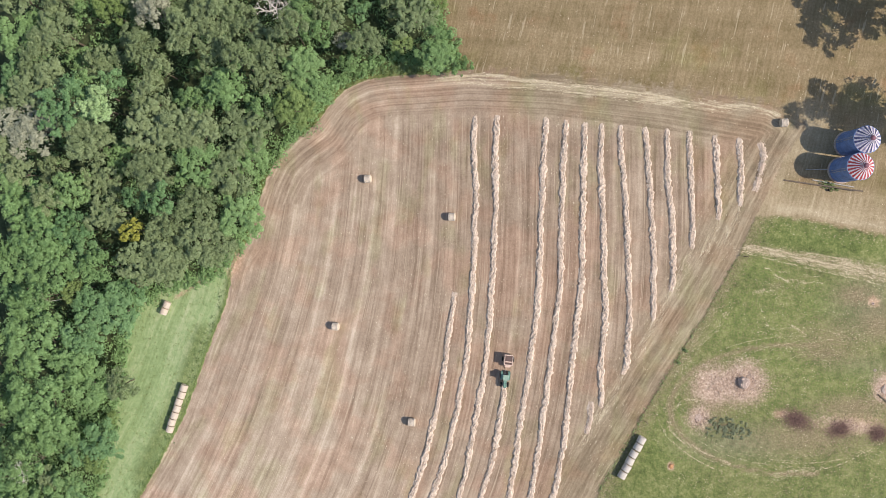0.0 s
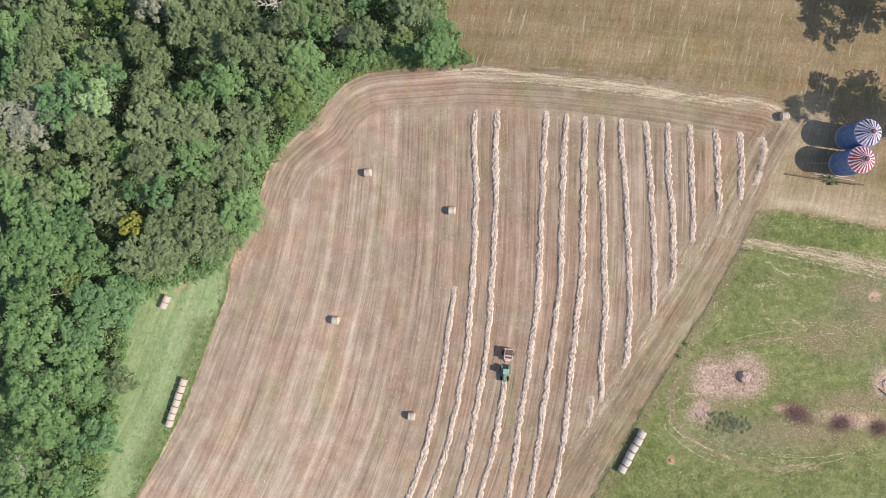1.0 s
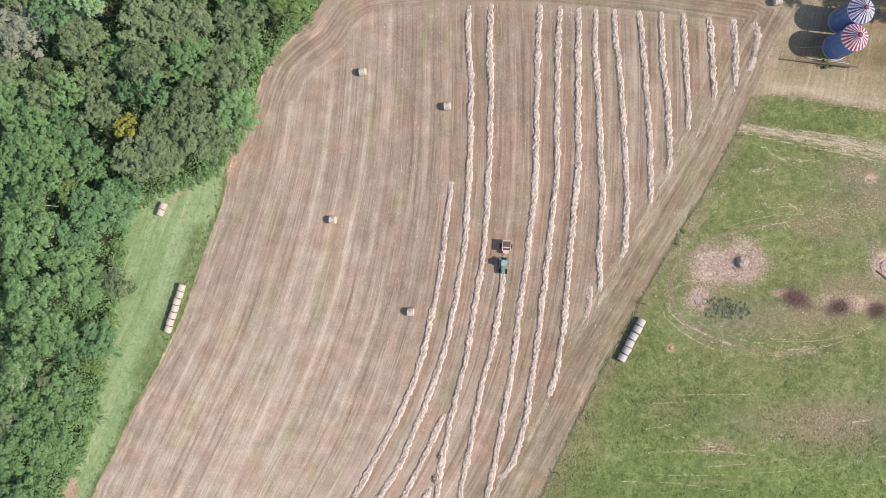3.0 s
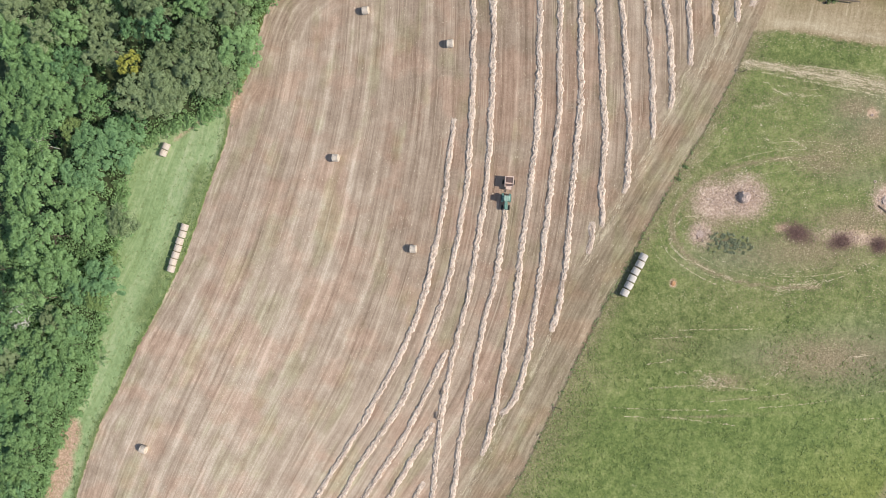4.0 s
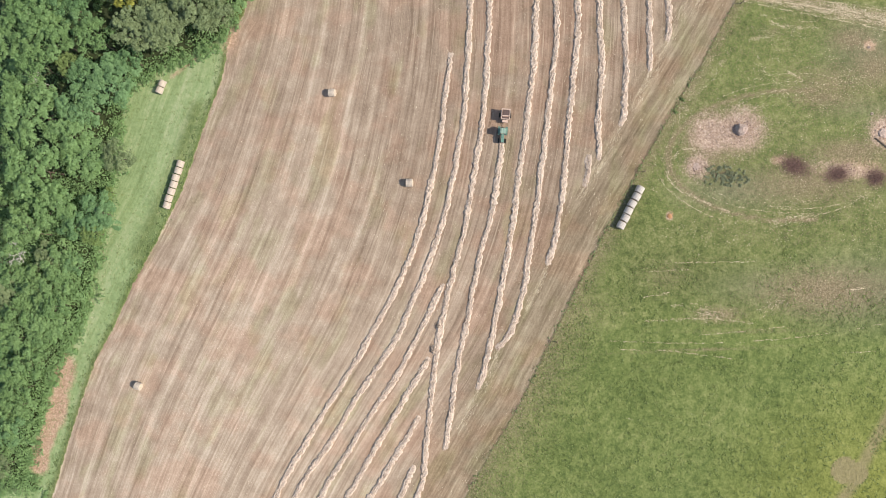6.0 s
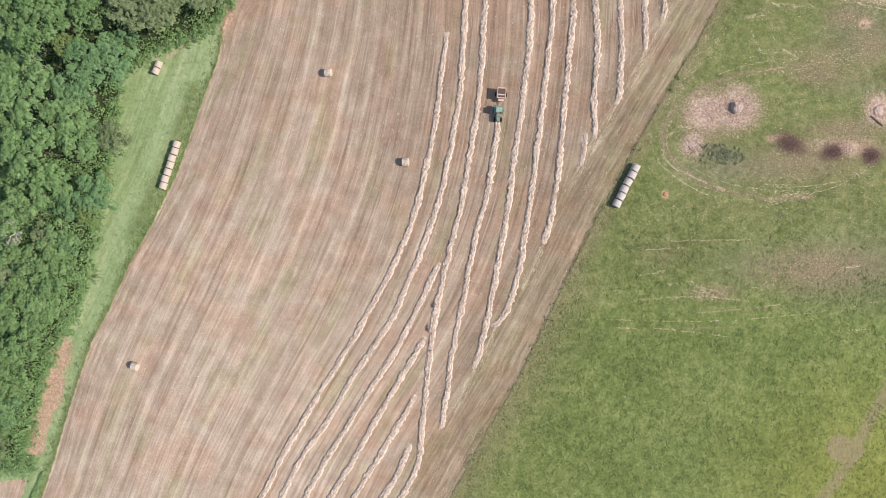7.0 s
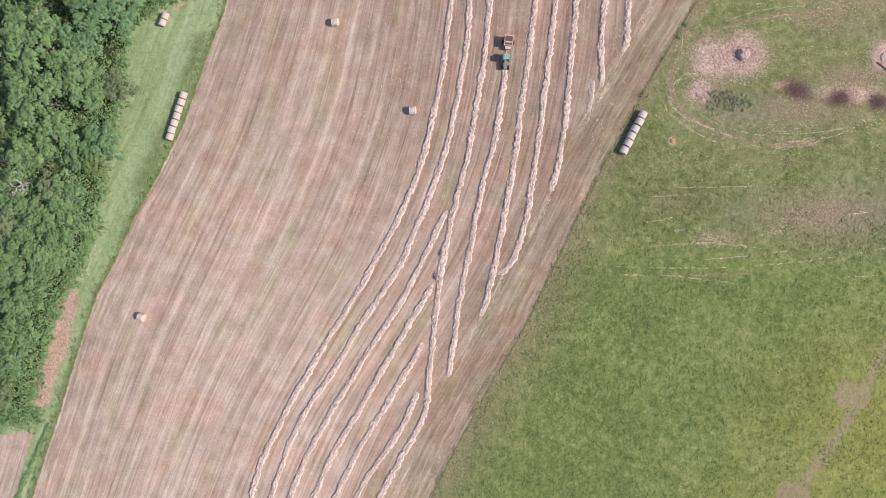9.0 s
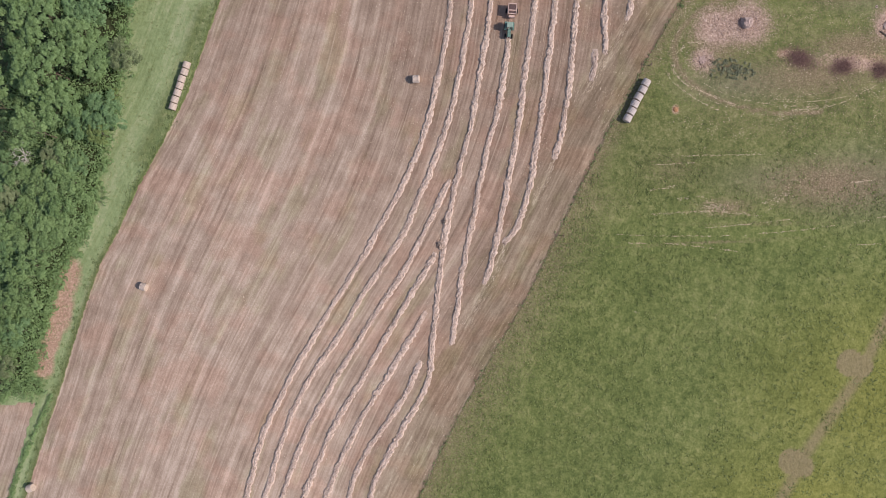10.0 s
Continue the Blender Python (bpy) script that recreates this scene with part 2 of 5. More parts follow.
    meadow = n.mix(n.math("MULTIPLY", n.step(scratch, 0.61, 0.70), 0.42), meadow, (0.57, 0.475, 0.33))
    meadow = n.mix(n.math("MULTIPLY", n.step(cloud2, 0.55, 0.72), 0.7), meadow, n.mix(1.0, meadow, (1.05, 0.82, 0.78), "MULTIPLY"))
    meadow = n.mix(n.math("MULTIPLY", n.step(n.noise(0.13, 4, n.vec(across, along, 40.0)), 0.52, 0.72), 0.5), meadow, n.mix(1.0, meadow, (0.80, 0.95, 0.66), "MULTIPLY"))
    meadow = n.mix(n.math("MULTIPLY", n.attr("dry"), 0.90), meadow, n.ramp(g, (0.24, (0.26, 0.205, 0.13)), (0.50, (0.43, 0.35, 0.235)), (0.80, (0.64, 0.55, 0.40))))
    # pasture
    h = weigh(n, (n.noise(0.11, 4), 0.45), (n.noise(0.75, 4), 0.75), (n.noise(2.2, 4, rough=0.75), 0.85))
    grass = n.ramp(h, (0.24, (0.067, 0.089, 0.028)), (0.42, (0.122, 0.151, 0.048)), (0.56, (0.178, 0.201, 0.072)), (0.70, (0.25, 0.255, 0.11)), (0.86, (0.40, 0.36, 0.20)))
    grass = n.mix(n.math("MULTIPLY", n.attr("lush"), 0.72), grass, n.ramp(h, (0.26, (0.085, 0.130, 0.034)), (0.50, (0.150, 0.205, 0.056)), (0.76, (0.246, 0.292, 0.092))))
    grass = n.mix(n.math("MULTIPLY", n.attr("sunny"), 0.75), grass, n.ramp(h, (0.26, (0.150, 0.165, 0.034)), (0.72, (0.290, 0.300, 0.075))))
    grass = n.mix(n.math("MULTIPLY", n.attr("dull"), 0.75), grass, n.ramp(h, (0.26, (0.125, 0.125, 0.072)), (0.50, (0.190, 0.190, 0.115)), (0.76, (0.300, 0.285, 0.185))))
    dry = n.math("ADD", n.attr("dry"), n.math("MULTIPLY", n.math("SUBTRACT", n.noise(3.2, 5, rough=0.8), 0.5), 1.5))
    grass = n.mix(n.math("MULTIPLY", n.step(dry, 0.20, 0.80), 0.88), grass, n.ramp(n.noise(3.6, 5, rough=0.8), (0.36, (0.140, 0.106, 0.062)), (0.50, (0.245, 0.187, 0.115)), (0.66, (0.47, 0.375, 0.26))))
    grass = n.mix(n.math("MULTIPLY", n.attr("mown"), 0.85), grass, n.ramp(weigh(n, (h, 0.45), (n.noise(0.8, 4, turn, 0.65), 0.8)), (0.26, (0.222, 0.312, 0.130)), (0.50, (0.340, 0.448, 0.212)), (0.74, (0.52, 0.57, 0.34))))
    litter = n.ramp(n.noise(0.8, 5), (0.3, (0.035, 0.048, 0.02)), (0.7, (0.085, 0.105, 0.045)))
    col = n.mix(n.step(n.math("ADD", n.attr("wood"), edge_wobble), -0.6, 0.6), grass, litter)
    col = n.mix(n.step(n.math("ADD", n.attr("meadow"), edge_wobble), -0.5, 0.5), col, meadow)
    col = n.mix(n.step(n.math("ADD", n.attr("field"), n.math("MULTIPLY", edge_wobble, 0.45)), -0.15, 0.15), col, stubble)
    combed = n.noise(1.0, 3, n.vec(n.math("MULTIPLY", rim, 2.2), n.math("MULTIPLY", n.math("ADD", across, along), 0.16), 3.0), 0.65)
    thin = n.math("ADD", n.attr("swath"), n.math("MULTIPLY", n.math("SUBTRACT", combed, 0.5), 1.9))
    col = n.mix(n.math("MULTIPLY", n.step(thin, 0.42, 0.80), 0.80), col, n.ramp(flecks, (0.35, (0.44, 0.36, 0.235)), (0.65, (0.68, 0.59, 0.43))))
    belt_lines = n.noise(1.0, 3, n.vec(n.math("MULTIPLY", n.math("ADD", along, n.math("MULTIPLY", across, 0.215)), 2.3), n.math("MULTIPLY", across, 0.22), 17.0), 0.65)
    belt_bits = n.noise(3.4, 4, rough=0.8)
    belt = weigh(n, (belt_lines, 1.7), (belt_bits, 1.3))
    belt = n.math("ADD", n.attr("belt"), n.math("SUBTRACT", belt, 0.5))
    col = n.mix(n.math("MULTIPLY", n.step(belt, 0.35, 0.85), 0.85), col, n.ramp(belt_bits, (0.34, (0.30, 0.225, 0.145)), (0.50, (0.50, 0.405, 0.285)), (0.66, (0.74, 0.64, 0.48))))
    red = n.ramp(n.noise(2.2, 5, rough=0.75), (0.3, (0.33, 0.215, 0.138)), (0.5, (0.52, 0.352, 0.245)), (0.7, (0.74, 0.54, 0.41)))
    ragged = n.math("ADD", n.math("MULTIPLY", edge_wobble, 0.14), n.math("MULTIPLY", n.math("SUBTRACT", n.noise(3.0, 5, rough=0.8), 0.5), 0.9))
    col = n.mix(n.step(n.math("ADD", n.attr("red"), ragged), 0.25, 0.75), col, red)
    ash = n.ramp(n.noise(2.6, 5, rough=0.8), (0.34, (0.22, 0.145, 0.108)), (0.50, (0.45, 0.325, 0.245)), (0.68, (0.74, 0.59, 0.47)))
    col = n.mix(n.step(n.math("ADD", n.attr("ash"), n.math("MULTIPLY", ragged, 1.3)), 0.22, 0.72), col, ash)
    burnt = n.ramp(n.noise(2.6, 5, rough=0.7), (0.3, (0.062, 0.036, 0.032)), (0.7, (0.185, 0.110, 0.092)))
    col = n.mix(n.step(n.math("ADD", n.attr("burnt"), ragged), 0.3, 0.85), col, burnt)
    bump = n.math("MULTIPLY", flecks, 0.7)
    sward = n.math("MULTIPLY", n.step(n.math("MAXIMUM", n.attr("field"), n.attr("meadow")), 0.3, -0.3), n.noise(1.5, 4, rough=0.65))
    sward = n.math("MULTIPLY", sward, n.math("SUBTRACT", 1.0, n.math("MULTIPLY", n.attr("mown"), 0.7)))
    bump = n.math("ADD", bump, n.math("MULTIPLY", sward, 2.4))
    trodden = n.attr("trodden")
    col = n.mix(n.math("MULTIPLY", n.step(n.math("ADD", trodden, n.math("MULTIPLY", n.math("SUBTRACT", n.noise(2.2, 4, rough=0.7), 0.5), 0.5)), 0.05, 0.75), 0.80), col, n.ramp(n.noise(1.4, 4, rough=0.7), (0.3, (0.225, 0.185, 0.100)), (0.7, (0.310, 0.255, 0.150))))
    return n.done(col, bump, 0.7, 0.15)


LAND = land_material()
STRAW = Nodes("windrow_straw", 0.9)
STRAW = STRAW.done(
    STRAW.ramp(
        weigh(STRAW, (STRAW.noise(2.2, 5, rough=0.7), 0.8), (STRAW.noise(9, 3), 0.7), (STRAW.island(), 0.34)),
        (0.20, (0.25, 0.180, 0.125)), (0.34, (0.43, 0.328, 0.250)), (0.54, (0.62, 0.495, 0.398)), (0.80, (0.82, 0.70, 0.585))),
    STRAW.noise(9, 5, rough=0.75), 0.8, 0.06)
BALE_STRAW = plain("bale_straw", (0.57, 0.475, 0.37), 0.9, scale=5, spread=0.35, bump=0.6)
BALE_OLD = plain("weathered_bale_straw", (0.44, 0.38, 0.32), 0.9, scale=5, spread=0.3, bump=0.6)
NET = plain("net_wrap", (0.54, 0.46, 0.38), 0.7, scale=9, spread=0.2, bump=0.5)
NET_OLD = plain("weathered_net_wrap", (0.55, 0.50, 0.455), 0.75, scale=9, spread=0.25, bump=0.5)
BARK = plain("bark", (0.16, 0.12, 0.09), 0.9, scale=4, spread=0.45, bump=0.8)
DEADWOOD = plain("bleached_wood", (0.66, 0.61, 0.56), 0.8, scale=5, spread=0.25, bump=0.6)
TEAL = plain("teal_paint", (0.15, 0.265, 0.215), 0.5, scale=3, spread=0.25)
TEAL_PALE = plain("sun_bleached_teal_paint", (0.29, 0.40, 0.325), 0.6, scale=3, spread=0.25)
RUBBER = plain("tyre_rubber", (0.035, 0.033, 0.03), 0.85, scale=8)
RIM = plain("wheel_rim_paint", (0.55, 0.50, 0.36), 0.5, scale=5)
STEEL = plain("worn_steel", (0.30, 0.27, 0.25), 0.5, 0.6, scale=6)
DARK = plain("dark_sheet_metal", (0.12, 0.080, 0.072), 0.6, 0.1, scale=4)
BALER_PAINT = plain("faded_red_paint", (0.46, 0.29, 0.22), 0.6, scale=4, spread=0.3)
BALER_TAN = plain("dusty_tan_paint", (0.62, 0.47, 0.40), 0.65, scale=4, spread=0.25)
SILO_BLUE = plain("silo_blue_steel", (0.15, 0.23, 0.46), 0.5, 0.05, scale=1.2, spread=0.35)
ROOF_WHITE = plain("white_roof_paint", (0.66, 0.60, 0.64), 0.5, 0.05, scale=2.5, spread=0.4)
ROOF_RED = plain("red_roof_paint", (0.42, 0.060, 0.062), 0.5, 0.1, scale=2.5, spread=0.35)
ROOF_BLUE = plain("faded_blue_roof_paint", (0.085, 0.085, 0.18), 0.5, 0.1, scale=2.5, spread=0.6)
ROOF_LILAC = plain("worn_lilac_roof_paint", (0.30, 0.28, 0.42), 0.5, 0.1, scale=2.5, spread=0.6)
CAP = plain("dull_roof_cap", (0.22, 0.10, 0.13), 0.6, 0.1, scale=4)
GALV = plain("galvanised_tube", (0.48, 0.45, 0.42), 0.5, 0.5, scale=5)
TIMBER = plain("grey_timber", (0.17, 0.13, 0.10), 0.85, scale=5, spread=0.35)
TWIG = plain("burnt_twigs", (0.12, 0.08, 0.07), 0.95, scale=3, spread=0.5)
ORANGE_EARTH = plain("orange_earth", (0.46, 0.25, 0.13), 0.95, scale=4, spread=0.3, bump=0.8)
CLOD = plain("pale_ash_clods", (0.48, 0.37, 0.315), 0.95, scale=3, spread=0.35, bump=0.8)
LEAVES = {
    "olive": leafage("olive_leaves", (0.158, 0.212, 0.098), (0.242, 0.302, 0.152)),
    "green": leafage("green_leaves", (0.150, 0.258, 0.098), (0.228, 0.350, 0.142)),
    "blue": leafage("blue_green_leaves", (0.122, 0.232, 0.098), (0.192, 0.318, 0.140)),
    "lime": leafage("lime_leaves", (0.173, 0.255, 0.080), (0.222, 0.298, 0.109)),
    "mint": leafage("mint_leaves", (0.300, 0.435, 0.200), (0.350, 0.480, 0.235)),
    "yellow": leafage("yellow_leaves", (0.312, 0.334, 0.062), (0.399, 0.398, 0.093)),
    "grey": leafage("dry_grey_leaves", (0.300, 0.318, 0.225), (0.395, 0.400, 0.300)),
}
WEED = leafage("weed_leaves", (0.150, 0.210, 0.078), (0.210, 0.270, 0.115))
VERGE = leafage("verge_grass_leaves", (0.215, 0.270, 0.105), (0.290, 0.335, 0.150))
TUFT = leafage("grass_tufts", (0.165, 0.215, 0.070), (0.235, 0.290, 0.105))
SCRUB = leafage("dark_scrub_leaves", (0.200, 0.225, 0.130), (0.280, 0.305, 0.190))
CHAFF = Nodes("loose_chaff", 0.9)
CHAFF = CHAFF.done(CHAFF.ramp(CHAFF.island(), (0.0, (0.40, 0.31, 0.20)), (0.6, (0.58, 0.475, 0.33)), (1.0, (0.80, 0.70, 0.54))))

# ---- the land: one sheet to the horizon, cut where the fields begin ----
LEFT = [(-8.0, 62.0), (-1.4, 46.5), (0.4, 39.9), (3.6, 34.6), (4.4, 32.7), (-5.1, 32.3), (-10.5, 32.2), (-14.9, 31.7), (-18.8, 30.2), (-22.1, 27.2),
        (-24.9, 23.4), (-29.3, 20.3), (-32.7, 17.0), (-34.9, 12.6), (-36.3, 8.2), (-37.4, 4.4), (-38.2, 1.1), (-40.4, -2.2), (-41.5, -6.0), (-42.6, -11.5),
        (-44.8, -17.0), (-46.5, -21.4), (-48.6, -27.4), (-50.8, -33.3), (-55.4, -42.0), (-60.7, -50.8), (-64.3, -58.5), (-68.7, -66.2),
        (-71.8, -75.0), (-74.1, -81.6), (-76.4, -89.3), (-80.0, -99.5), (-84.1, -111.7), (-90.0, -128.0)]
RIGHT = [(64.0, 21.5), (59.2, 13.5), (54.3, 3.5), (51.9, -2.0), (46.0, -12.6), (38.6, -24.7), (35.1, -30.8), (28.4, -42.8), (19.0, -61.5), (13.2, -73.1), (7.0, -83.3), (-0.4, -96.7), (-6.7, -109.4), (-15.0, -128.0)]
TOP = [(4.4, 32.7), (20.0, 31.6), (40.0, 28.6), (58.0, 25.2), (64.0, 21.5)]
FIELD = LEFT[4:] + RIGHT[::-1] + TOP[1:-1][::-1]
NORTH = LEFT[:4] + [(3.5, 29.5), (20.0, 27.5), (40.0, 24.5), (56.0, 20.0), (57.5, 13.5), (53.4, 4.9), (57.3, 5.1), (63.1, 4.6), (68.9, 3.4), (77.4, 1.7), (130.0, -6.0), (130.0, 62.0)]
WOOD = [(-8.0, 62.0), (-2.5, 46.5), (-1.0, 40.0), (1.5, 35.5), (-8.0, 35.5), (-15.0, 34.5), (-22.0, 31.0), (-28.0, 22.5), (-35.5, 15.0), (-39.0, 5.0), (-43.5, -4.0), (-56.0, -8.5),
        (-63.0, -13.0), (-64.5, -22.0), (-66.0, -33.0), (-68.5, -45.0), (-71.8, -58.0), (-77.4, -68.0), (-81.2, -80.0), (-83.6, -87.0), (-81.0, -91.0), (-130.0, -93.0), (-130.0, 62.0)]
GUIDE = [(5.5, 70.0), (5.5, 24.0), (5.5, 11.0), (4.9, -8.8), (3.2, -23.3), (0.2, -37.8), (-2.9, -47.1), (-8.2, -59.5), (-16.9, -72.8), (-27.6, -89.2), (-36.5, -109.5), (-43.0, -130.0)]


def axis_lines(lo, hi, step, far):
    inner = np.arange(lo, hi + 0.01, step)
    out = step * 1.35 ** np.arange(1, 27)
    out = np.cumsum(out)
    out = out[out < far]
    return np.concatenate([lo - out[::-1], inner, hi + out])


def blob(x, y, cx, cy, rx, ry, turn=0.0):
    """1 in the middle, 0 at twice the radius."""
    a = radians(turn)
    u, v = (x - cx) * math.cos(a) + (y - cy) * math.sin(a), -(x - cx) * math.sin(a) + (y - cy) * math.cos(a)
    return np.clip(1 - 0.5 * np.hypot(u / rx, v / ry), 0, 1)


gx, gy = np.meshgrid(axis_lines(-92, 92, 0.6, 2600), axis_lines(-122, 58, 0.6, 2600))
px, py = gx.ravel(), gy.ravel()
pz = soil(px, py)
in_field, in_north, in_wood = inside(FIELD, px, py), inside(NORTH, px, py), inside(WOOD, px, py)
d_left, d_right, d_top = away(LEFT[4:], px, py), away(RIGHT, px, py), away(TOP, px, py)
rim = np.minimum(np.minimum(d_left, d_right), d_top)
corner = (py > 8) | (px > -20)
ys = np.arange(-140.0, 90.0)


def smooth_x(line):
    raw = np.interp(-ys, [-p[1] for p in line], [p[0] for p in line])
    w = np.exp(-0.5 * (np.arange(-18, 19) / 7.0) ** 2)
    return np.convolve(np.pad(raw, 18, "edge"), w / w.sum(), "valid")


guide_x = np.interp(py, ys, smooth_x(GUIDE))
west_x = np.interp(py, ys, smooth_x([(-34.0, 70.0), (-36.0, 20.0), (-38.2, 1.0)] + LEFT[19:]))
lane_x = np.where(px < guide_x, (px - guide_x) * 48 / (guide_x - west_x), px - guide_x)
zones = {
    "field": np.where(in_field, 1, -1) * np.where(d_top < np.minimum(d_left, d_right) - 0.5, rim * 0.14, rim),
    "pale": np.clip((6.0 - px) / 30, 0, 1) * (1.15 + 0.55 * np.clip((-15 - py) / 45, 0, 1)) + 0.5,
    "meadow": np.where(in_north, 1, -1) * np.minimum(away(NORTH[3:-2], px, py), 60),
    "wood": np.where(in_wood, 1, -1) * np.minimum(away(WOOD[:-1], px, py), 60),
    "rim": rim,
    "along": py,
    "across": lane_x,
    "head": np.clip(1.5 - np.where(corner, rim, rim * 2.2) / 8.5, 0, 1),
}
# the third field, in the far south-west, is stubble too
third = inside([(-130, -94), (-90, -93.5), (-82.0, -92.8), (-83.5, -97.5), (-86.0, -106), (-90, -118), (-94, -130), (-130, -130)], px, py)
zones["meadow"] = np.where(third, -3.0, zones["meadow"])
zones["field"] = np.where(third, 1.5, zones["field"])
straw_strip = away([(53.5, -0.3), (61.6, -1.9), (70.0, -3.6), (78.0, -5.4), (95.0, -9.4)], px, py) / np.clip(0.55 + (px - 53) * 0.03, 0.5, 1.5)
strip_2 = away([(59.0, 6.3), (64.0, 5.9), (70.0, 4.6), (78.0, 3.0), (95.0, -1.0)], px, py)
rings = np.hypot((px - 62) / 1.9, py + 29)
dry = np.maximum.reduce([
    np.clip(1.3 - straw_strip / 2.0, 0, 1) * 0.55, np.clip(1.2 - strip_2 / 1.3, 0, 1) * 0.9,
    blob(px, py, 50, -25, 7, 5.5, -20) * 0.75, blob(px, py, 68, -17, 11, 6) * 0.62, np.clip(1.25 - np.hypot((px - 64) / 25, (py + 24) / 18) * 0.8, 0, 0.34), blob(px, py, 72, -8.8, 4.5, 2.6) * 0.75, blob(px, py, 76, -14, 5, 4.5) * 0.72, blob(px, py, 67, -18.9, 8, 2.2) * 0.7, blob(px, py, 47, -27, 6, 4.5, -30) * 0.8, blob(px, py, 58.5, -7, 2.5, 1.5) * 0.55, blob(px, py, 72, -28.5, 9, 2.6) * 0.8, blob(px, py, 64, -34.0, 14, 4.6) * 0.72,
    np.clip(1 - np.abs(rings - 11.5) / 0.8, 0, 1) * 0.8 * (px < 66), np.clip(1 - np.abs(rings - 14.2) / 0.5, 0, 1) * 0.35 * (py < -28),
    blob(px, py, 67, -53, 12, 4.5) * 0.8, blob(px, py, 68, 6.8, 12, 2.6, -6) * 0.6, np.where(third, 0.9, 0), blob(px, py, 49, -57, 5, 1.6) * 0.75, blob(px, py, 40, -50, 7, 4) * 0.45,
    blob(px, py, 55, -60, 16, 0.4) * 0.6, blob(px, py, 47, -63.2, 18, 0.35, 2) * 0.6, blob(px, py, 52, -54.4, 12, 0.3) * 0.5, blob(px, py, 50, -47, 9, 0.3) * 0.4,
    np.clip(1 - d_right / 6.5, 0, 1) * 0.60, np.clip(1 - d_right / 15, 0, 1) * 0.55 * np.clip((-45 - py) / 10, 0, 1), np.clip(1 - away([(-65, -35), (-67, -46), (-69.5, -57)], px, py) / 2.5, 0, 1) * 0.45,
    blob(px, py, -46, -9, 5, 2, 25) * 0.55,
])
zones["dry"] = dry
zones["belt"] = np.maximum(np.clip(1.25 - straw_strip / 2.0, 0, 1) * 0.62, np.clip(1.2 - strip_2 / 1.2, 0, 1) * 0.40 * np.clip((px - 60) / 5, 0, 1))
zones["swath"] = np.maximum.reduce([
    np.clip(1.1 - away([(-2.0, 31.2), (8.0, 31.7), (15.2, 30.4), (28.4, 28.6), (42.3, 26.2), (55.0, 24.6), (59.0, 23.2)], px, py) / 1.0, 0, 1) * 0.80,
    np.clip(1.1 - away([(1.7, 30.8), (10.0, 29.7), (27.4, 27.4), (40.0, 25.6), (51.1, 23.8)], px, py) / 0.9, 0, 1) * 0.66,
    *[np.clip(1.1 - away([(x, y), (x - 1.6, y - 3.6), (x - 3.8, y - 8.0)], px, py) / 1.3, 0, 1) * 0.50 for x, y in ((5.8, -70.3), (9.5, -63.1), (18.6, -47.8), (28.0, -29.1), (31.8, -23.1), (37.2, -13.4), (40.2, -8.1), (44.1, -0.5), (48.7, 4.7), (52.4, 7.0))],
])
zones["trodden"] = np.maximum.reduce([
    *[np.clip((r - np.hypot(px - x, py - y)) / 0.5, 0, 1) for x, y, r in ((70.9, -85.1, 2.6), (73.1, -85.8, 2.2), (60.5, -102.7, 2.5), (62.7, -103.9, 2.1))],
    np.clip(1.25 - away([(82.0, -70.0), (76.3, -79.9), (72.5, -87.7), (63.5, -100.7), (58.5, -110.1), (52.0, -124.0)], px, py) / 1.6, 0, 1) * 0.62,
])
zones["sunny"] = np.clip(np.maximum(blob(px, py, 80, -92, 22, 16), blob(px, py, 66, -112, 20, 13)) * 1.5 - 0.25, 0, 1)
zones["dull"] = np.maximum.reduce([blob(px, py, 75, -10.5, 5.5, 4.0), blob(px, py, 51.5, -35.0, 7, 2.4), blob(px, py, 75, -53.0, 10, 5.0), blob(px, py, 57, -52.0, 7, 2.6) * 0.7, blob(px, py, 74, -21.0, 5, 1.6) * 0.6])
zones["mown"] = np.where((px < -38) & (px > -90) & (py < 0) & (py > -125), np.clip(d_left / 1.5, 0, 1), 0)
zones["mown"] *= 1 - 0.62 * np.clip(1.25 - away([(-47.5, -17), (-50.5, -26), (-54.5, -35), (-59.5, -45)], px, py) / 2.2, 0, 1)
zones["lush"] = np.clip(np.maximum.reduce([
    np.clip(1.2 - away([(-42.5, -9), (-45.5, -18), (-49, -27), (-54, -38.5), (-59, -47.5), (-66, -61)], px, py) / 3.2, 0, 1),
    np.clip(lattice(px / 14, py / 9, 8) * 1.6 - 0.6, 0, 1) * ((px > 0) & (py < -8)) * 0.7,
    np.clip((-50 - py) / 14, 0, 0.75) * (px > -20),
    blob(px, py, 57, -5.0, 5, 2.0, -12), blob(px, py, 52.0, -13.5, 4.0, 4.5, -30), blob(px, py, 66, -10.5, 4.0, 3.6), blob(px, py, 60.0, -19.6, 5, 3.0), blob(px, py, 73.3, -22.5, 3.4, 1.8), blob(px, py, 67, -23.6, 5, 2.0) * 0.8,
    blob(px, py, 41.0, -33, 2.2, 3.0, -30), blob(px, py, 68, 0.6, 12, 1.4, -10) * 0.5,
]), 0, 1)
VERGE_SOIL = [(-53.1, -10.2), (-50.4, -8.5), (-47.5, -6.6), (-44.5, -4.6)]
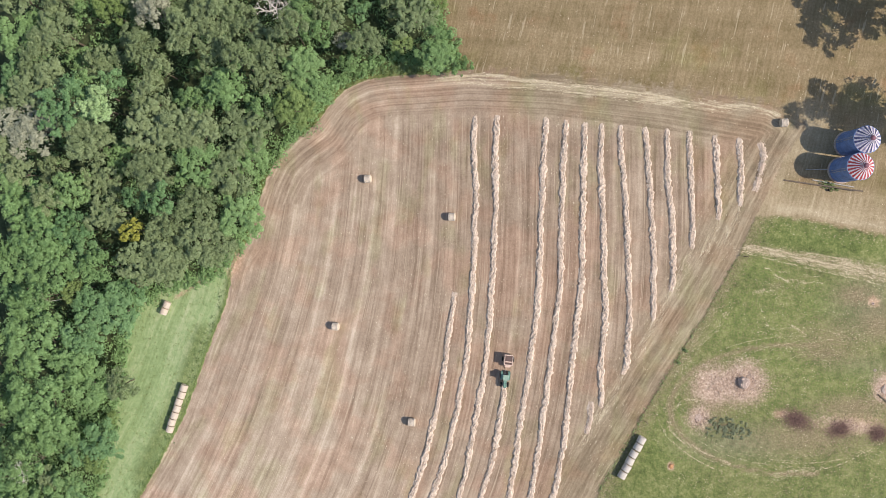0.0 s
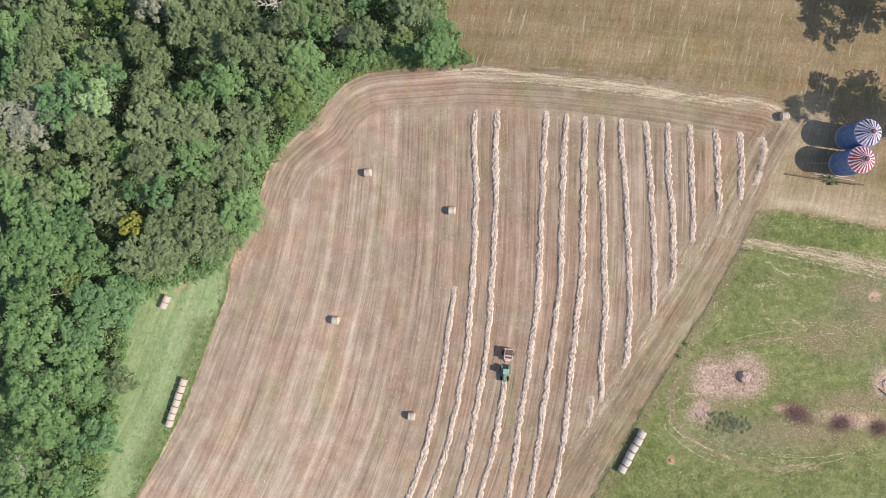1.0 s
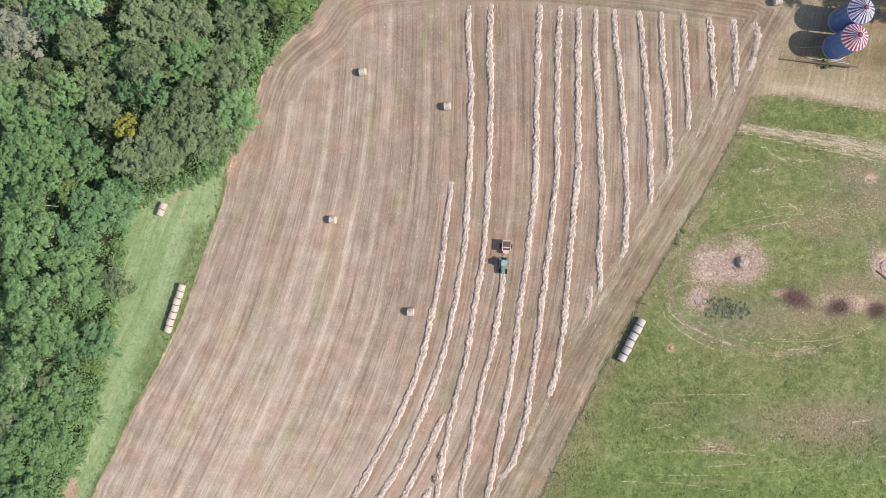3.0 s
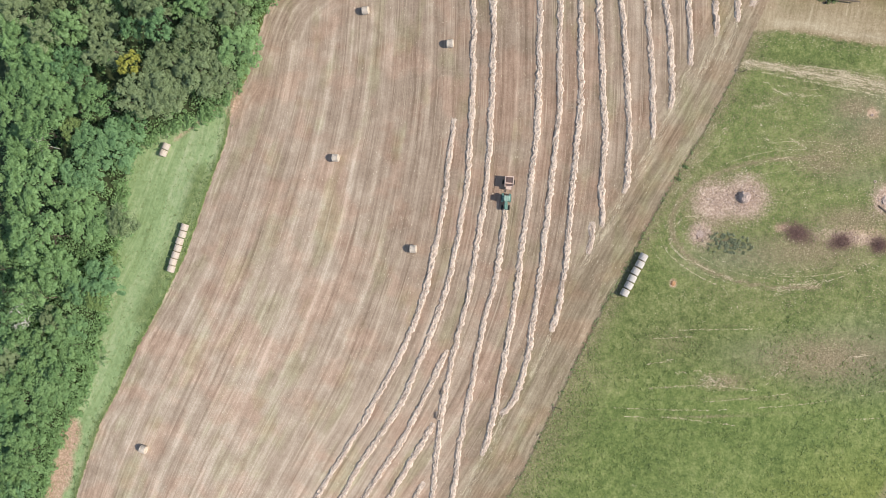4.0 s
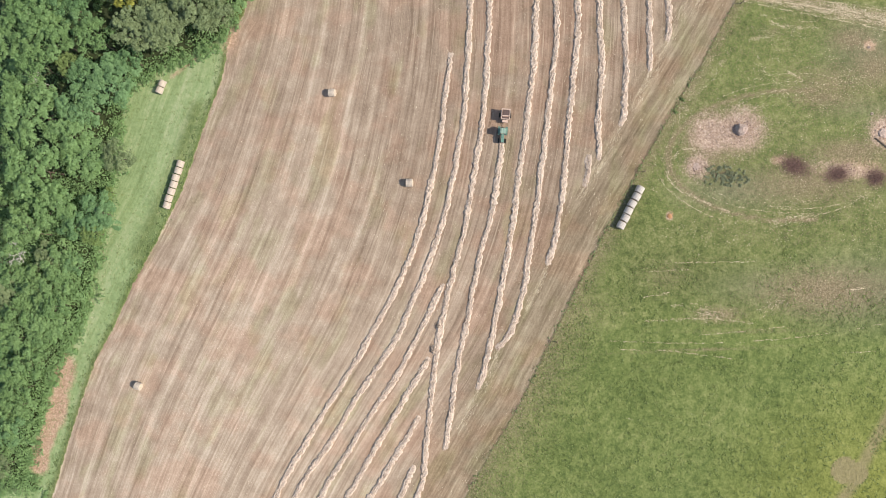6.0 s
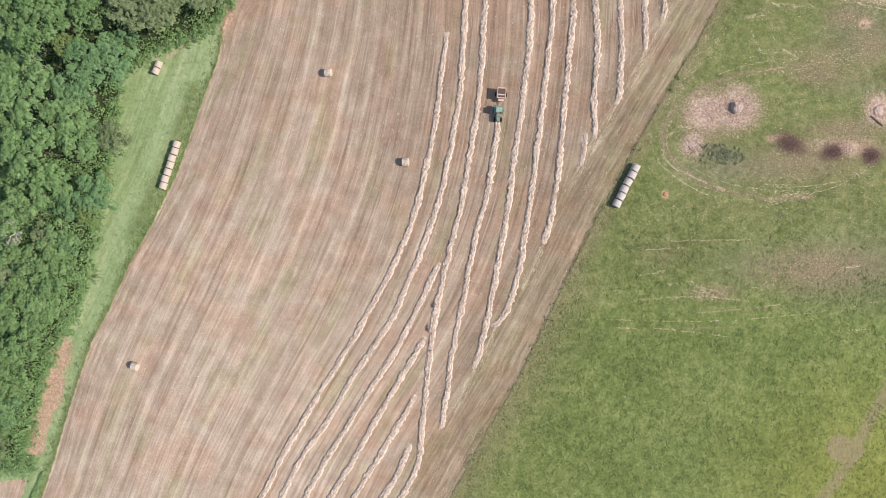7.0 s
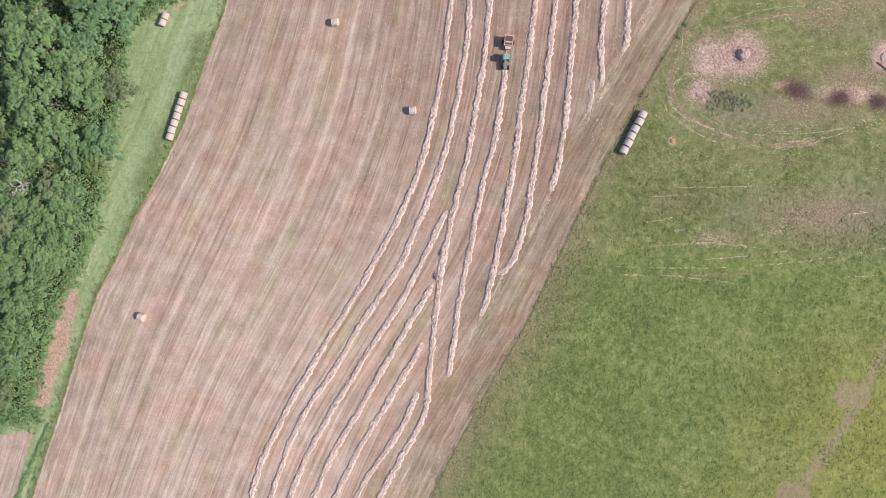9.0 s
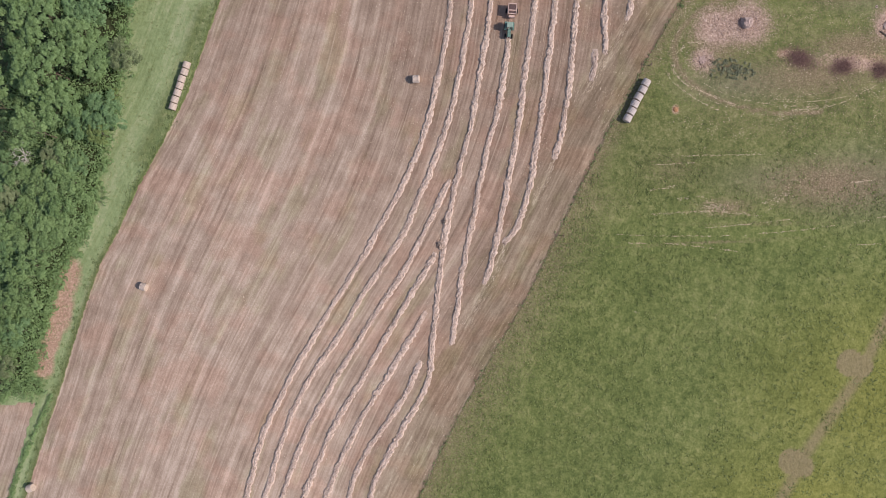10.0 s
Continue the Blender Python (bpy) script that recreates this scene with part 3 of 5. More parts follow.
zones["red"] = np.maximum.reduce([
    np.clip(1.2 - away([(-75.2, -67), (-76.4, -73), (-78.3, -79.5), (-80.2, -86)], px, py) / (1.7 + 2.6 * lattice(px / 3, py / 3, 61)), 0, 1), blob(px, py, 72.5, -31.6, 7.0, 2.0) * 0.68,
    blob(px, py, 40.3, -39.4, 0.65, 0.75), blob(px, py, -40.6, -3.4, 1.2, 2.6, -25), np.clip(1 - away(VERGE_SOIL, px, py) / 1.3, 0, 1) * 0.6, blob(px, py, 59.6, -29.8, 1.6, 0.9) * 0.8, blob(px, py, 75.4, -9.9, 1.2, 1.1) * 0.8,
    blob(px, py, 53.5, -24.0, 5.2, 3.2) * 0.55,
])
zones["ash"] = np.maximum.reduce([blob(px, py, 47.6, -24.8, 3.1, 3.1), blob(px, py, 53.0, -24.3, 3.5, 3.4), blob(px, py, 50.3, -24.5, 3.2, 2.6), blob(px, py, 45.2, -30.5, 1.7, 1.8), blob(px, py, 77.7, -25.0, 2.3, 2.6), blob(px, py, 71, -31.7, 8.5, 1.5, -8) * 0.62, blob(px, py, 45.3, -31.2, 2.6, 2.2) * 0.7])
# The last blob only darkens the ground between the scrub bushes.
zones["burnt"] = np.maximum.reduce([blob(px, py, 62.1, -30.8, 3.3, 1.9, -25), blob(px, py, 69.5, -32.4, 2.6, 1.7, 10), blob(px, py, 76.2, -33.2, 2.2, 1.9), blob(px, py, 49.7, -32.2, 2.6, 1.2) * 0.7])
rows_n, cols_n = gx.shape
index = np.arange(rows_n * cols_n).reshape(rows_n, cols_n)
quads = np.stack([index[:-1, :-1], index[:-1, 1:], index[1:, 1:], index[1:, :-1]], -1).reshape(-1, 4)
verts = np.stack([px, py, pz], 1)
kind_of = np.where(in_field[quads[:, 0]], 1, np.where((zones["meadow"][quads[:, 0]] > 0) | third[quads[:, 0]], 2, 0))
for code, name, label, category in (
    (0, "ground", "rolling pasture and woodland floor with dry patches", "ground"),
    (1, "hay_field", "mown hay field of pinkish tan stubble with curved passes", "field"),
    (2, "dry_meadow", "dry olive-tan mown meadow beyond the hay field", "field"),
):
    faces = quads[kind_of == code]
    used, back = np.unique(faces, return_inverse=True)
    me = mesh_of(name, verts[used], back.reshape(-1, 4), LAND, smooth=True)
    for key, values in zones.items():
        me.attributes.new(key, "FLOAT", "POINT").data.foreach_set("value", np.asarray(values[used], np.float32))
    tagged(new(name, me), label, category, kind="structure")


# ---- windrows of cut hay ----
def windrow(points, width=1.15, seed=0, ragged=0.0):
    line, run = spline(points, 0.105)
    d = np.gradient(line, axis=0)
    d /= np.hypot(d[:, 0], d[:, 1])[:, None]
    side = np.stack([-d[:, 1], d[:, 0]], 1)
    n, k = len(line), 13
    u = np.linspace(-1, 1, k)
    s, q = np.meshgrid(run + seed * 37.3, u, indexing="ij")
    sway = (lattice(s / 2.6, q * 0 + 5, seed) - 0.5) * 0.22 + (lattice(s / 0.7, q * 0 + 9, seed + 1) - 0.5) * 0.12
    swell = 0.80 + 0.4 * lattice(s / 2.3, q * 0, seed + 2)
    fade = np.clip(np.minimum(run, run[-1] - run) / 1.6, 0, 1)[:, None] ** 0.6
    hole = np.clip(lattice(s / 0.9, q * 0 + 2, seed + 6) - ragged, 0.0, 1) if ragged else 1.0
    half = width / 2 * swell * (0.70 + 0.30 * fade) * (1 + (lattice(s / 0.42, np.sign(q) * 7, seed + 7) - 0.5) * 0.62)
    # locks of hay that lap over one another, with clefts between them
    bend = lattice(s / 1.5, q * 0 + 3, seed + 9) * 2.4
    lock = np.clip(np.abs(lattice(s / 0.75 + q * 0.8, q * 1.5 + bend, seed + 3) - 0.5) * 5.5, 0, 1)
    wisp = np.clip(np.abs(lattice(s / 0.34 - q * 0.6, q * 2.6 + bend, seed + 4) - 0.5) * 3.2, 0, 1)
    heave = lattice(s / 0.9, q * 0 + 11, seed + 12)
    height = (1 - np.abs(q) ** 6) * (0.02 + 0.20 * heave**2 + 0.21 * lock + 0.09 * wisp) * fade * hole - 0.04 * (np.abs(q) > 0.98)
    off = q * half + sway
    x = line[:, :1] + side[:, :1] * off
    y = line[:, 1:] + side[:, 1:] * off
    z = soil(x, y) + height
    v = np.stack([x, y, z], -1).reshape(-1, 3)
    i = np.arange(n * k).reshape(n, k)
    f = np.stack([i[:-1, :-1], i[1:, :-1], i[1:, 1:], i[:-1, 1:]], -1).reshape(-1, 4)
    # loose stalks that stick out of the ridge
    rng = np.random.default_rng(seed + 50)
    m = int(run[-1] * 36)
    a, b = rng.integers(0, n, m), np.clip(rng.normal(0, 0.48, m), -1.05, 1.05)
    foot = line[a] + side[a] * (b * width / 2 + sway[a, 6])[:, None]
    turn = np.arctan2(d[a, 1], d[a, 0]) + rng.normal(0, 0.45, m)
    reach = np.stack([np.cos(turn), np.sin(turn)], 1) * rng.uniform(0.10, 0.32, m)[:, None]
    wide = np.stack([-np.sin(turn), np.cos(turn)], 1) * rng.uniform(0.014, 0.040, m)[:, None]
    lift = soil(foot[:, 0], foot[:, 1]) + np.clip(0.34 * (1 - np.abs(b) ** 2), 0.04, 1) * rng.uniform(0.45, 1.15, m) * fade[a, 0]
    tip = lift + rng.uniform(-0.03, 0.07, m)
    st = np.stack([np.c_[foot - reach - wide, lift], np.c_[foot - reach + wide, lift], np.c_[foot + reach + wide, tip], np.c_[foot + reach - wide, tip]], 1).reshape(-1, 3)
    f = np.vstack([f, np.arange(m * 4).reshape(m, 4) + len(v)])
    ob = new("windrow", mesh_of("windrow", np.vstack([v, st]), f, STRAW, smooth=True))
    return tagged(ob, "long raked windrow of pale dry hay lying on the stubble", "windrow", "windrows on the hay field")


WINDROWS = [
    [(1.8, -8.6), (0.7, -15.5), (-0.6, -24.8), (-1.9, -31.1), (-3.9, -39.4), (-6.6, -47.1), (-10.0, -53.9), (-14.6, -62.0), (-18.3, -68.1), (-24.4, -77.5), (-30.6, -88.1), (-35.5, -97.6), (-38.9, -109.6), (-42.5, -124)],
    [(5.7, 24.2), (5.2, 19.4), (5.6, 11.0), (5.4, 3.7), (4.9, -8.8), (3.4, -23.5), (0.3, -37.8), (-2.9, -47.1), (-8.2, -59.5), (-13.0, -67.0), (-16.9, -72.8), (-22.0, -81.0), (-27.6, -89.2), (-31.2, -97.0), (-35.3, -109.5), (-39, -124)],
    [(9.6, 24.1), (9.3, 18.3), (9.3, 9.9), (9.1, 3.6), (8.3, -10.9), (7.3, -20.9), (4.6, -37.4), (0.9, -51.8), (-1.5, -63.2), (-2.9, -74.6), (-3.8, -81.0), (-4.2, -85.7), (-5.7, -90.3), (-9.8, -97.3), (-13.4, -103.8), (-15.5, -109.1), (-19, -124)],
    [(10.75, -25.0), (10.2, -30.0), (8.9, -37.5), (6.9, -44.6), (5.4, -50.8), (3.9, -58.8), (2.1, -66.5), (1.2, -72.4), (0.3, -78.2), (-0.3, -81.3)],
    [(18.4, 23.5), (18.0, 17.1), (17.5, 5.7), (16.8, -9.8), (15.8, -18.0), (12.7, -38.5), (9.9, -53.9), (7.2, -66.2), (5.8, -70.3)],
    [(22.1, 23.0), (21.5, 13.9), (21.1, 3.6), (20.9, -6.7), (19.9, -15.1), (17.6, -31.4), (15.3, -46.8), (13.9, -53.9), (12.1, -59.5), (9.5, -63.1)],
    [(25.4, 22.4), (25.1, 13.9), (24.9, 3.6), (24.7, -6.6), (23.6, -15.2), (21.9, -31.5), (21.0, -37.6), (19.9, -43.7), (18.6, -47.8)],
    [(28.5, 22.1), (28.1, 14.9), (28.4, 8.7), (28.7, -4.6), (28.7, -13.3), (28.1, -21.5), (28.0, -29.1)],
    [(31.7, 21.8), (31.8, 15.8), (32.5, 8.7), (33.0, -6.6), (33.0, -13.5), (32.5, -20.6), (31.8, -23.1)],
    [(36.0, 21.3), (36.6, 13.7), (37.0, 5.6), (37.4, -2.5), (37.3, -6.5), (37.2, -13.4)],
    [(39.8, 20.9), (40.0, 11.7), (40.6, 3.5), (40.7, -4.6), (40.2, -8.1)],
    [(43.7, 20.6), (43.9, 13.7), (44.1, 5.6), (44.1, -0.5)],
    [(48.1, 19.7), (48.4, 13.6), (48.7, 4.7)],
    [(52.3, 19.1), (52.6, 13.6), (52.4, 7.0)],
    [(-0.3, -51.1), (-4.4, -59.5), (-9.5, -68.8), (-13.1, -73.8), (-18.4, -82.2), (-23.9, -91.0), (-28.2, -99.3), (-32.0, -109.4), (-36, -124)],
    [(-3.0, -64.5), (-6.6, -70.6), (-12.0, -79.6), (-16.7, -87.5), (-21.5, -95.1), (-25.2, -102.8), (-27.8, -109.3), (-32, -124)],
    [(-4.9, -75.2), (-9.0, -82.2), (-13.8, -89.7), (-18.1, -96.9), (-21.6, -103.9), (-23.6, -109.2), (-28, -124)],
    [(-6.0, -84.2), (-9.1, -90.9), (-12.7, -96.2), (-16.3, -101.4), (-18.7, -106.2), (-19.4, -109.2), (-23, -124)],
]
for k, points in enumerate(WINDROWS):
    windrow(points, 1.10, seed=k * 11 + 1)
for k, (points, width) in enumerate([([(55.9, 18.3), (56.5, 16.1), (55.7, 12.5), (54.9, 9.7)], 1.3), ([(26.4, -28.1), (26.1, -30.8), (25.4, -33.9)], 1.1)]):
    windrow(points, width, seed=300 + k * 11, ragged=0.15)


# ---- round bales ----
def round_bale(at, turn, label, group, straw=BALE_STRAW, net=NET):
    ob = thing("round_bale", at, turn, label, "hay bale", group)
    r, half = 0.72, 0.62
    ob.rotation_euler[1] = -math.atan(float(relief(at[0] + 1, at[1]) - relief(at[0], at[1]))) * math.cos(radians(turn))
    rng = random.Random(5)
    rings = [(0.08, -half - 0.03), (0.30, -half + 0.01), (0.34, -half - 0.02), (0.55, -half + 0.01), (0.62, -half - 0.01), (r - 0.06, -half), (r, -half + 0.07)]
    bm = lathe(rings + [(a, -b) for a, b in rings[::-1]], 28, "x", (0, 0, r))
    for v in bm.verts:
        v.co += Vector((rng.uniform(-1, 1), rng.uniform(-1, 1), rng.uniform(-1, 1))) * 0.015
        v.co.z = max(0.0, v.co.z - 0.04)
    part("straw_body", bm, straw, ob)
    for k in range(5):
        x = -0.46 + 0.23 * k
        part("net_wrap", lathe([(r + 0.004, x - 0.105), (r + 0.022, x - 0.08), (r + 0.026, x), (r + 0.022, x + 0.08), (r + 0.004, x + 0.105)], 28, "x", (0, 0, r - 0.035)), net, ob, "pale net wrap", True)
    return ob


def set_bale(source, x, y, turn, label="", group=""):
    tilt = -math.degrees(math.atan(float(relief(x + 1, y) - relief(x, y)) * math.cos(radians(turn)) + float(relief(x, y + 1) - relief(x, y)) * math.sin(radians(turn))))
    return tagged(copy_thing(source, pose(x, y, float(relief(x, y)), 0, tilt, turn)), label, "", group)


loose = "bales left on the field"
fresh = round_bale((-14.5, 12.6), 3, "pale straw round bale with net wrap on the stubble", loose)
for x, y, turn in ((1.3, 5.3, 0), (-20.5, -15.2, -2), (-6.1, -32.5, 0), (-59.0, -70.4, -14), (-82.5, -109.4, 18)):
    set_bale(fresh, x, y, turn)
set_bale(fresh, 59.8, 21.7, 4, "pale round bale standing in the shade near the silos")
for k in range(2):
    set_bale(fresh, -54.75 - 0.55 * k, -11.6 - 1.28 * k, 67, "one of a pair of straw bales on the grass", "pair of bales on the grass")
for k in range(7):
    set_bale(fresh, -50.75 - 0.46 * k + 0.05 * math.sin(k * 2.3), -27.6 - 1.33 * k, 71 + 2 * math.sin(k * 3.1), "cream straw bale in a line along the field edge", "line of bales on the verge")
old = round_bale((34.95, -34.6), 61, "weathered grey round bale in a line beside the pasture", "line of bales by the pasture", BALE_OLD, NET_OLD)
for k in range(1, 6):
    set_bale(old, 34.95 - 0.665 * k + 0.06 * math.sin(k * 1.9), -34.6 - 1.255 * k, 61 + 2.5 * math.sin(k * 2.7))


# ---- tractor and baler ----
def wheel(parent, x, y, r, w):
    tyre = part("tyre", lathe([(r * 0.55, -w / 2), (r * 0.9, -w / 2), (r, -w * 0.35), (r, w * 0.35), (r * 0.9, w / 2), (r * 0.55, w / 2)], 26, "x", (x, y, r)), RUBBER, parent, "ribbed black tyre")
    for k in range(18):
        a = 2 * math.pi * k / 18
        part("lug", box((w * 0.9, 0.05, 0.05), (x, y + r * math.cos(a), r + r * math.sin(a)), 0, (math.degrees(a), 0, 18)), RUBBER, tyre)
    part("rim", lathe([(0.06, -w * 0.32), (r * 0.3, -w * 0.3), (r * 0.56, -w * 0.42), (r * 0.56, w * 0.42), (r * 0.3, w * 0.3), (0.06, w * 0.32)], 20, "x", (x, y, r)), RIM, tyre, "painted steel rim")


def tractor(at, turn):
    ob = thing("tractor", at, turn, "small teal farm tractor with a canopy pulling a baler", "tractor")
    # it faces -y
    part("hood", box((0.62, 1.35, 0.62), (0, -0.98, 1.12), 0.09), TEAL, ob, "teal engine hood")
    part("grille", box((0.52, 0.08, 0.5), (0, -1.68, 1.08), 0.03), DARK, ob, "dark grille")
    part("chassis", box((0.42, 2.6, 0.34), (0, -0.35, 0.66), 0.05), STEEL, ob)
    part("platform", box((1.0, 1.0, 0.08), (0, 0.22, 0.86), 0.03), STEEL, ob)
    for s in (-1, 1):
        fender = bmesh.new()
        for k in range(7):
            a = radians(20 + 23 * k)
            box((0.40, 0.30, 0.04), (s * 0.66, 0.5 + 0.76 * math.cos(a), 0.68 + 0.76 * math.sin(a)), 0, (math.degrees(a) - 90, 0, 0), fender)
        part("fender", fender, TEAL, ob)
        part("headlight", rod((s * 0.2, -1.7, 1.25), (s * 0.2, -1.76, 1.25), 0.07), ROOF_WHITE, ob, "round headlight")
        for y in (-0.15, 0.72):
            part("canopy_post", rod((s * 0.52, y, 0.9), (s * 0.50, y, 2.28), 0.035), DARK, ob)
        wheel(ob, s * 0.70, 0.5, 0.68, 0.38)
        wheel(ob, s * 0.62, -1.25, 0.42, 0.24)
    part("front_axle", rod((-0.62, -1.25, 0.42), (0.62, -1.25, 0.42), 0.06), STEEL, ob)
    part("rear_axle", rod((-0.70, 0.5, 0.68), (0.70, 0.5, 0.68), 0.1), STEEL, ob)
    roof = box((1.08, 0.98, 0.10), (0, 0.30, 2.32), 0.045)
    canopy = part("canopy", roof, TEAL_PALE, ob, "pale teal canopy roof")
    for k in range(3):
        part("roof_rib", box((0.06, 0.86, 0.03), (-0.35 + 0.35 * k, 0.30, 2.385), 0.01), TEAL, canopy)
    part("seat", box((0.46, 0.46, 0.12), (0, 0.45, 1.18), 0.05), DARK, ob)
    part("seat_back", box((0.46, 0.1, 0.45), (0, 0.70, 1.42), 0.04), DARK, ob)
    part("dashboard", box((0.5, 0.18, 0.45), (0, -0.24, 1.3), 0.04), TEAL, ob)
    ring = bmesh.new()
    for k in range(16):
        a, b = 2 * math.pi * k / 16, 2 * math.pi * (k + 1) / 16
        rod((0.19 * math.cos(a), 0.05 + 0.17 * math.sin(a), 1.55 + 0.08 * math.sin(a)), (0.19 * math.cos(b), 0.05 + 0.17 * math.sin(b), 1.55 + 0.08 * math.sin(b)), 0.016, bm=ring, sides=6)
    part("steering_wheel", ring, RUBBER, ob)
    part("exhaust", rod((0.22, -0.85, 1.4), (0.22, -0.85, 2.15), 0.04), STEEL, ob, "upright exhaust pipe")
    part("drawbar", rod((0, 0.6, 0.5), (0, 1.35, 0.5), 0.05), STEEL, ob)
    return ob


def baler(at, turn):
    ob = thing("round_baler", at, turn, "dusty red and tan round baler hitched behind the tractor", "baler")
    part("chamber", box((1.22, 1.55, 1.25), (0, 0.15, 1.12), 0.14), BALER_PAINT, ob, "faded red bale chamber")
    for s in (-1, 1):
        part("side_panel", box((0.14, 1.9, 1.4), (s * 0.72, 0.12, 1.18), 0.05), BALER_TAN, ob, "tan side panel")
        wheel(ob, s * 0.98, 0.1, 0.40, 0.26)
        part("hitch_bar", rod((s * 0.45, -0.7, 0.65), (0, -1.75, 0.55), 0.05), BALER_PAINT, ob)
        part("gate_ram", rod((s * 0.83, -0.3, 1.0), (s * 0.83, 0.8, 1.75), 0.035), STEEL, ob)
    part("axle", rod((-0.98, 0.1, 0.40), (0.98, 0.1, 0.40), 0.06), STEEL, ob)
    part("top_sheet", box((1.16, 0.95, 0.05), (0, 0.40, 1.78), 0.015), DARK, ob, "dark sheet over the chamber")
    part("top_sheet", box((1.16, 0.32, 0.05), (0, -0.48, 1.74), 0.015), DARK, ob, "dark sheet over the chamber")
    part("cross_beam", box((1.5, 0.16, 0.14), (0, -0.18, 1.84), 0.03), BALER_TAN, ob)
    part("cross_beam", box((1.5, 0.14, 0.14), (0, 1.02, 1.80), 0.03), BALER_TAN, ob)
    part("cross_beam", box((1.5, 0.14, 0.14), (0, -0.76, 1.72), 0.03), BALER_TAN, ob)
    part("twine_box", box((1.05, 0.45, 0.45), (0, -1.05, 0.95), 0.05), BALER_TAN, ob, "tan twine box")
    part("pickup", lathe([(0.1, -0.62), (0.2, -0.6), (0.2, 0.6), (0.1, 0.62)], 16, "x", (0, -0.95, 0.32)), STEEL, ob)
    for k in range(10):
        part("tine", rod((-0.55 + 0.122 * k, -0.95, 0.32), (-0.55 + 0.122 * k, -1.22, 0.16), 0.012, sides=6), STEEL, ob)
    return ob


tractor((10.85, -24.0), -4)
baler((11.40, -20.75), -5)


# ---- silos and the auger beside them ----
def silo(at, stripe, label, turn, patchy=False):
    ob = thing("grain_silo", at, turn, label, "silo", "pair of grain silos")
    r, high, cone = 2.12, 6.4, 1.7
    part("footing", lathe([(r + 0.25, -0.6), (r + 0.25, 0.12), (r + 0.1, 0.16), (r - 0.1, 0.16)], 40), CLOD, ob, "concrete footing")
    for k in range(7):
        z = 0.16 + 0.89 * k
        prof = []
        for j in range(9):
            prof.append((r + 0.022 * (j % 2) + (0.03 if j in (0, 8) else 0), z + 0.885 * j / 8))
        part("wall_ring", lathe(prof, 48), SILO_BLUE, ob, "", True)
    for k in range(12):
        a = 2 * math.pi * k / 12
        part("stiffener", rod((1.022 * r * math.cos(a), 1.022 * r * math.sin(a), 0.16), (1.022 * r * math.cos(a), 1.022 * r * math.sin(a), high), 0.04, sides=6), SILO_BLUE, ob)
    n = 40
    for k in range(n):
        a0, a1 = 2 * math.pi * (k + 0.12 * (k % 2)) / n, 2 * math.pi * (k + 1 + 0.12 * (1 - k % 2)) / n
        raised = 0.05 if k % 2 else 0.0
        bm = bmesh.new()
        co = []
        for rr, z in ((r + 0.14, high - 0.06), (0.32, high + cone)):
            for a in (a0, a1):
                co.append(bm.verts.new((rr * math.cos(a), rr * math.sin(a), z + raised)))
                co.append(bm.verts.new((rr * math.cos(a), rr * math.sin(a), z - 0.06)))
        for f in ((0, 2, 6, 4), (1, 5, 7, 3), (0, 4, 5, 1), (2, 3, 7, 6), (0, 1, 3, 2), (4, 6, 7, 5)):
            bm.faces.new([co[q] for q in f])
        bmesh.ops.recalc_face_normals(bm, faces=bm.faces)
        part("roof_panel", bm, ROOF_WHITE if k % 2 else (ROOF_LILAC if patchy and k * 7 % 5 in (1, 3) else stripe), ob)
    part("roof_cap", lathe([(0.42, high + cone - 0.12), (0.42, high + cone + 0.1), (0.25, high + cone + 0.28), (0.05, high + cone + 0.33)], 20), CAP, ob, "dull red roof cap")
    part("eave_ring", lathe([(r + 0.10, high - 0.14), (r + 0.20, high - 0.12), (r + 0.20, high - 0.06), (r + 0.10, high - 0.04)], 48), SILO_BLUE, ob)
    ladder = part("ladder", rod((r + 0.16, -0.2, 0.2), (r + 0.16, -0.2, high), 0.025, sides=6), GALV, ob)
    part("stile", rod((r + 0.16, 0.2, 0.2), (r + 0.16, 0.2, high), 0.025, sides=6), GALV, ladder)
    for k in range(20):
        part("rung", rod((r + 0.16, -0.2, 0.4 + 0.3 * k), (r + 0.16, 0.2, 0.4 + 0.3 * k), 0.015, sides=6), GALV, ladder)
    part("hatch", box((0.06, 0.7, 0.9), (r * math.cos(2.6) * 1.02, r * math.sin(2.6) * 1.02, 1.1), 0.02, (0, 0, math.degrees(2.6))), STEEL, ob, "steel access hatch")
    return ob


silo((69.75, 13.3), ROOF_RED, "blue steel grain silo with a red and white striped roof", 190)
silo((70.85, 17.85), ROOF_BLUE, "blue steel grain silo with a pale blue striped roof", 170, True)


def ground_rod(name, a, b, ha, hb, r, material, label, category):
    za, zb = float(relief(*a)) + ha, float(relief(*b)) + hb
    ob = thing(name, (*a, za), 0, label, category)
    part("tube", rod((0, 0, 0), (b[0] - a[0], b[1] - a[1], zb - za), r), material, ob)
    return ob


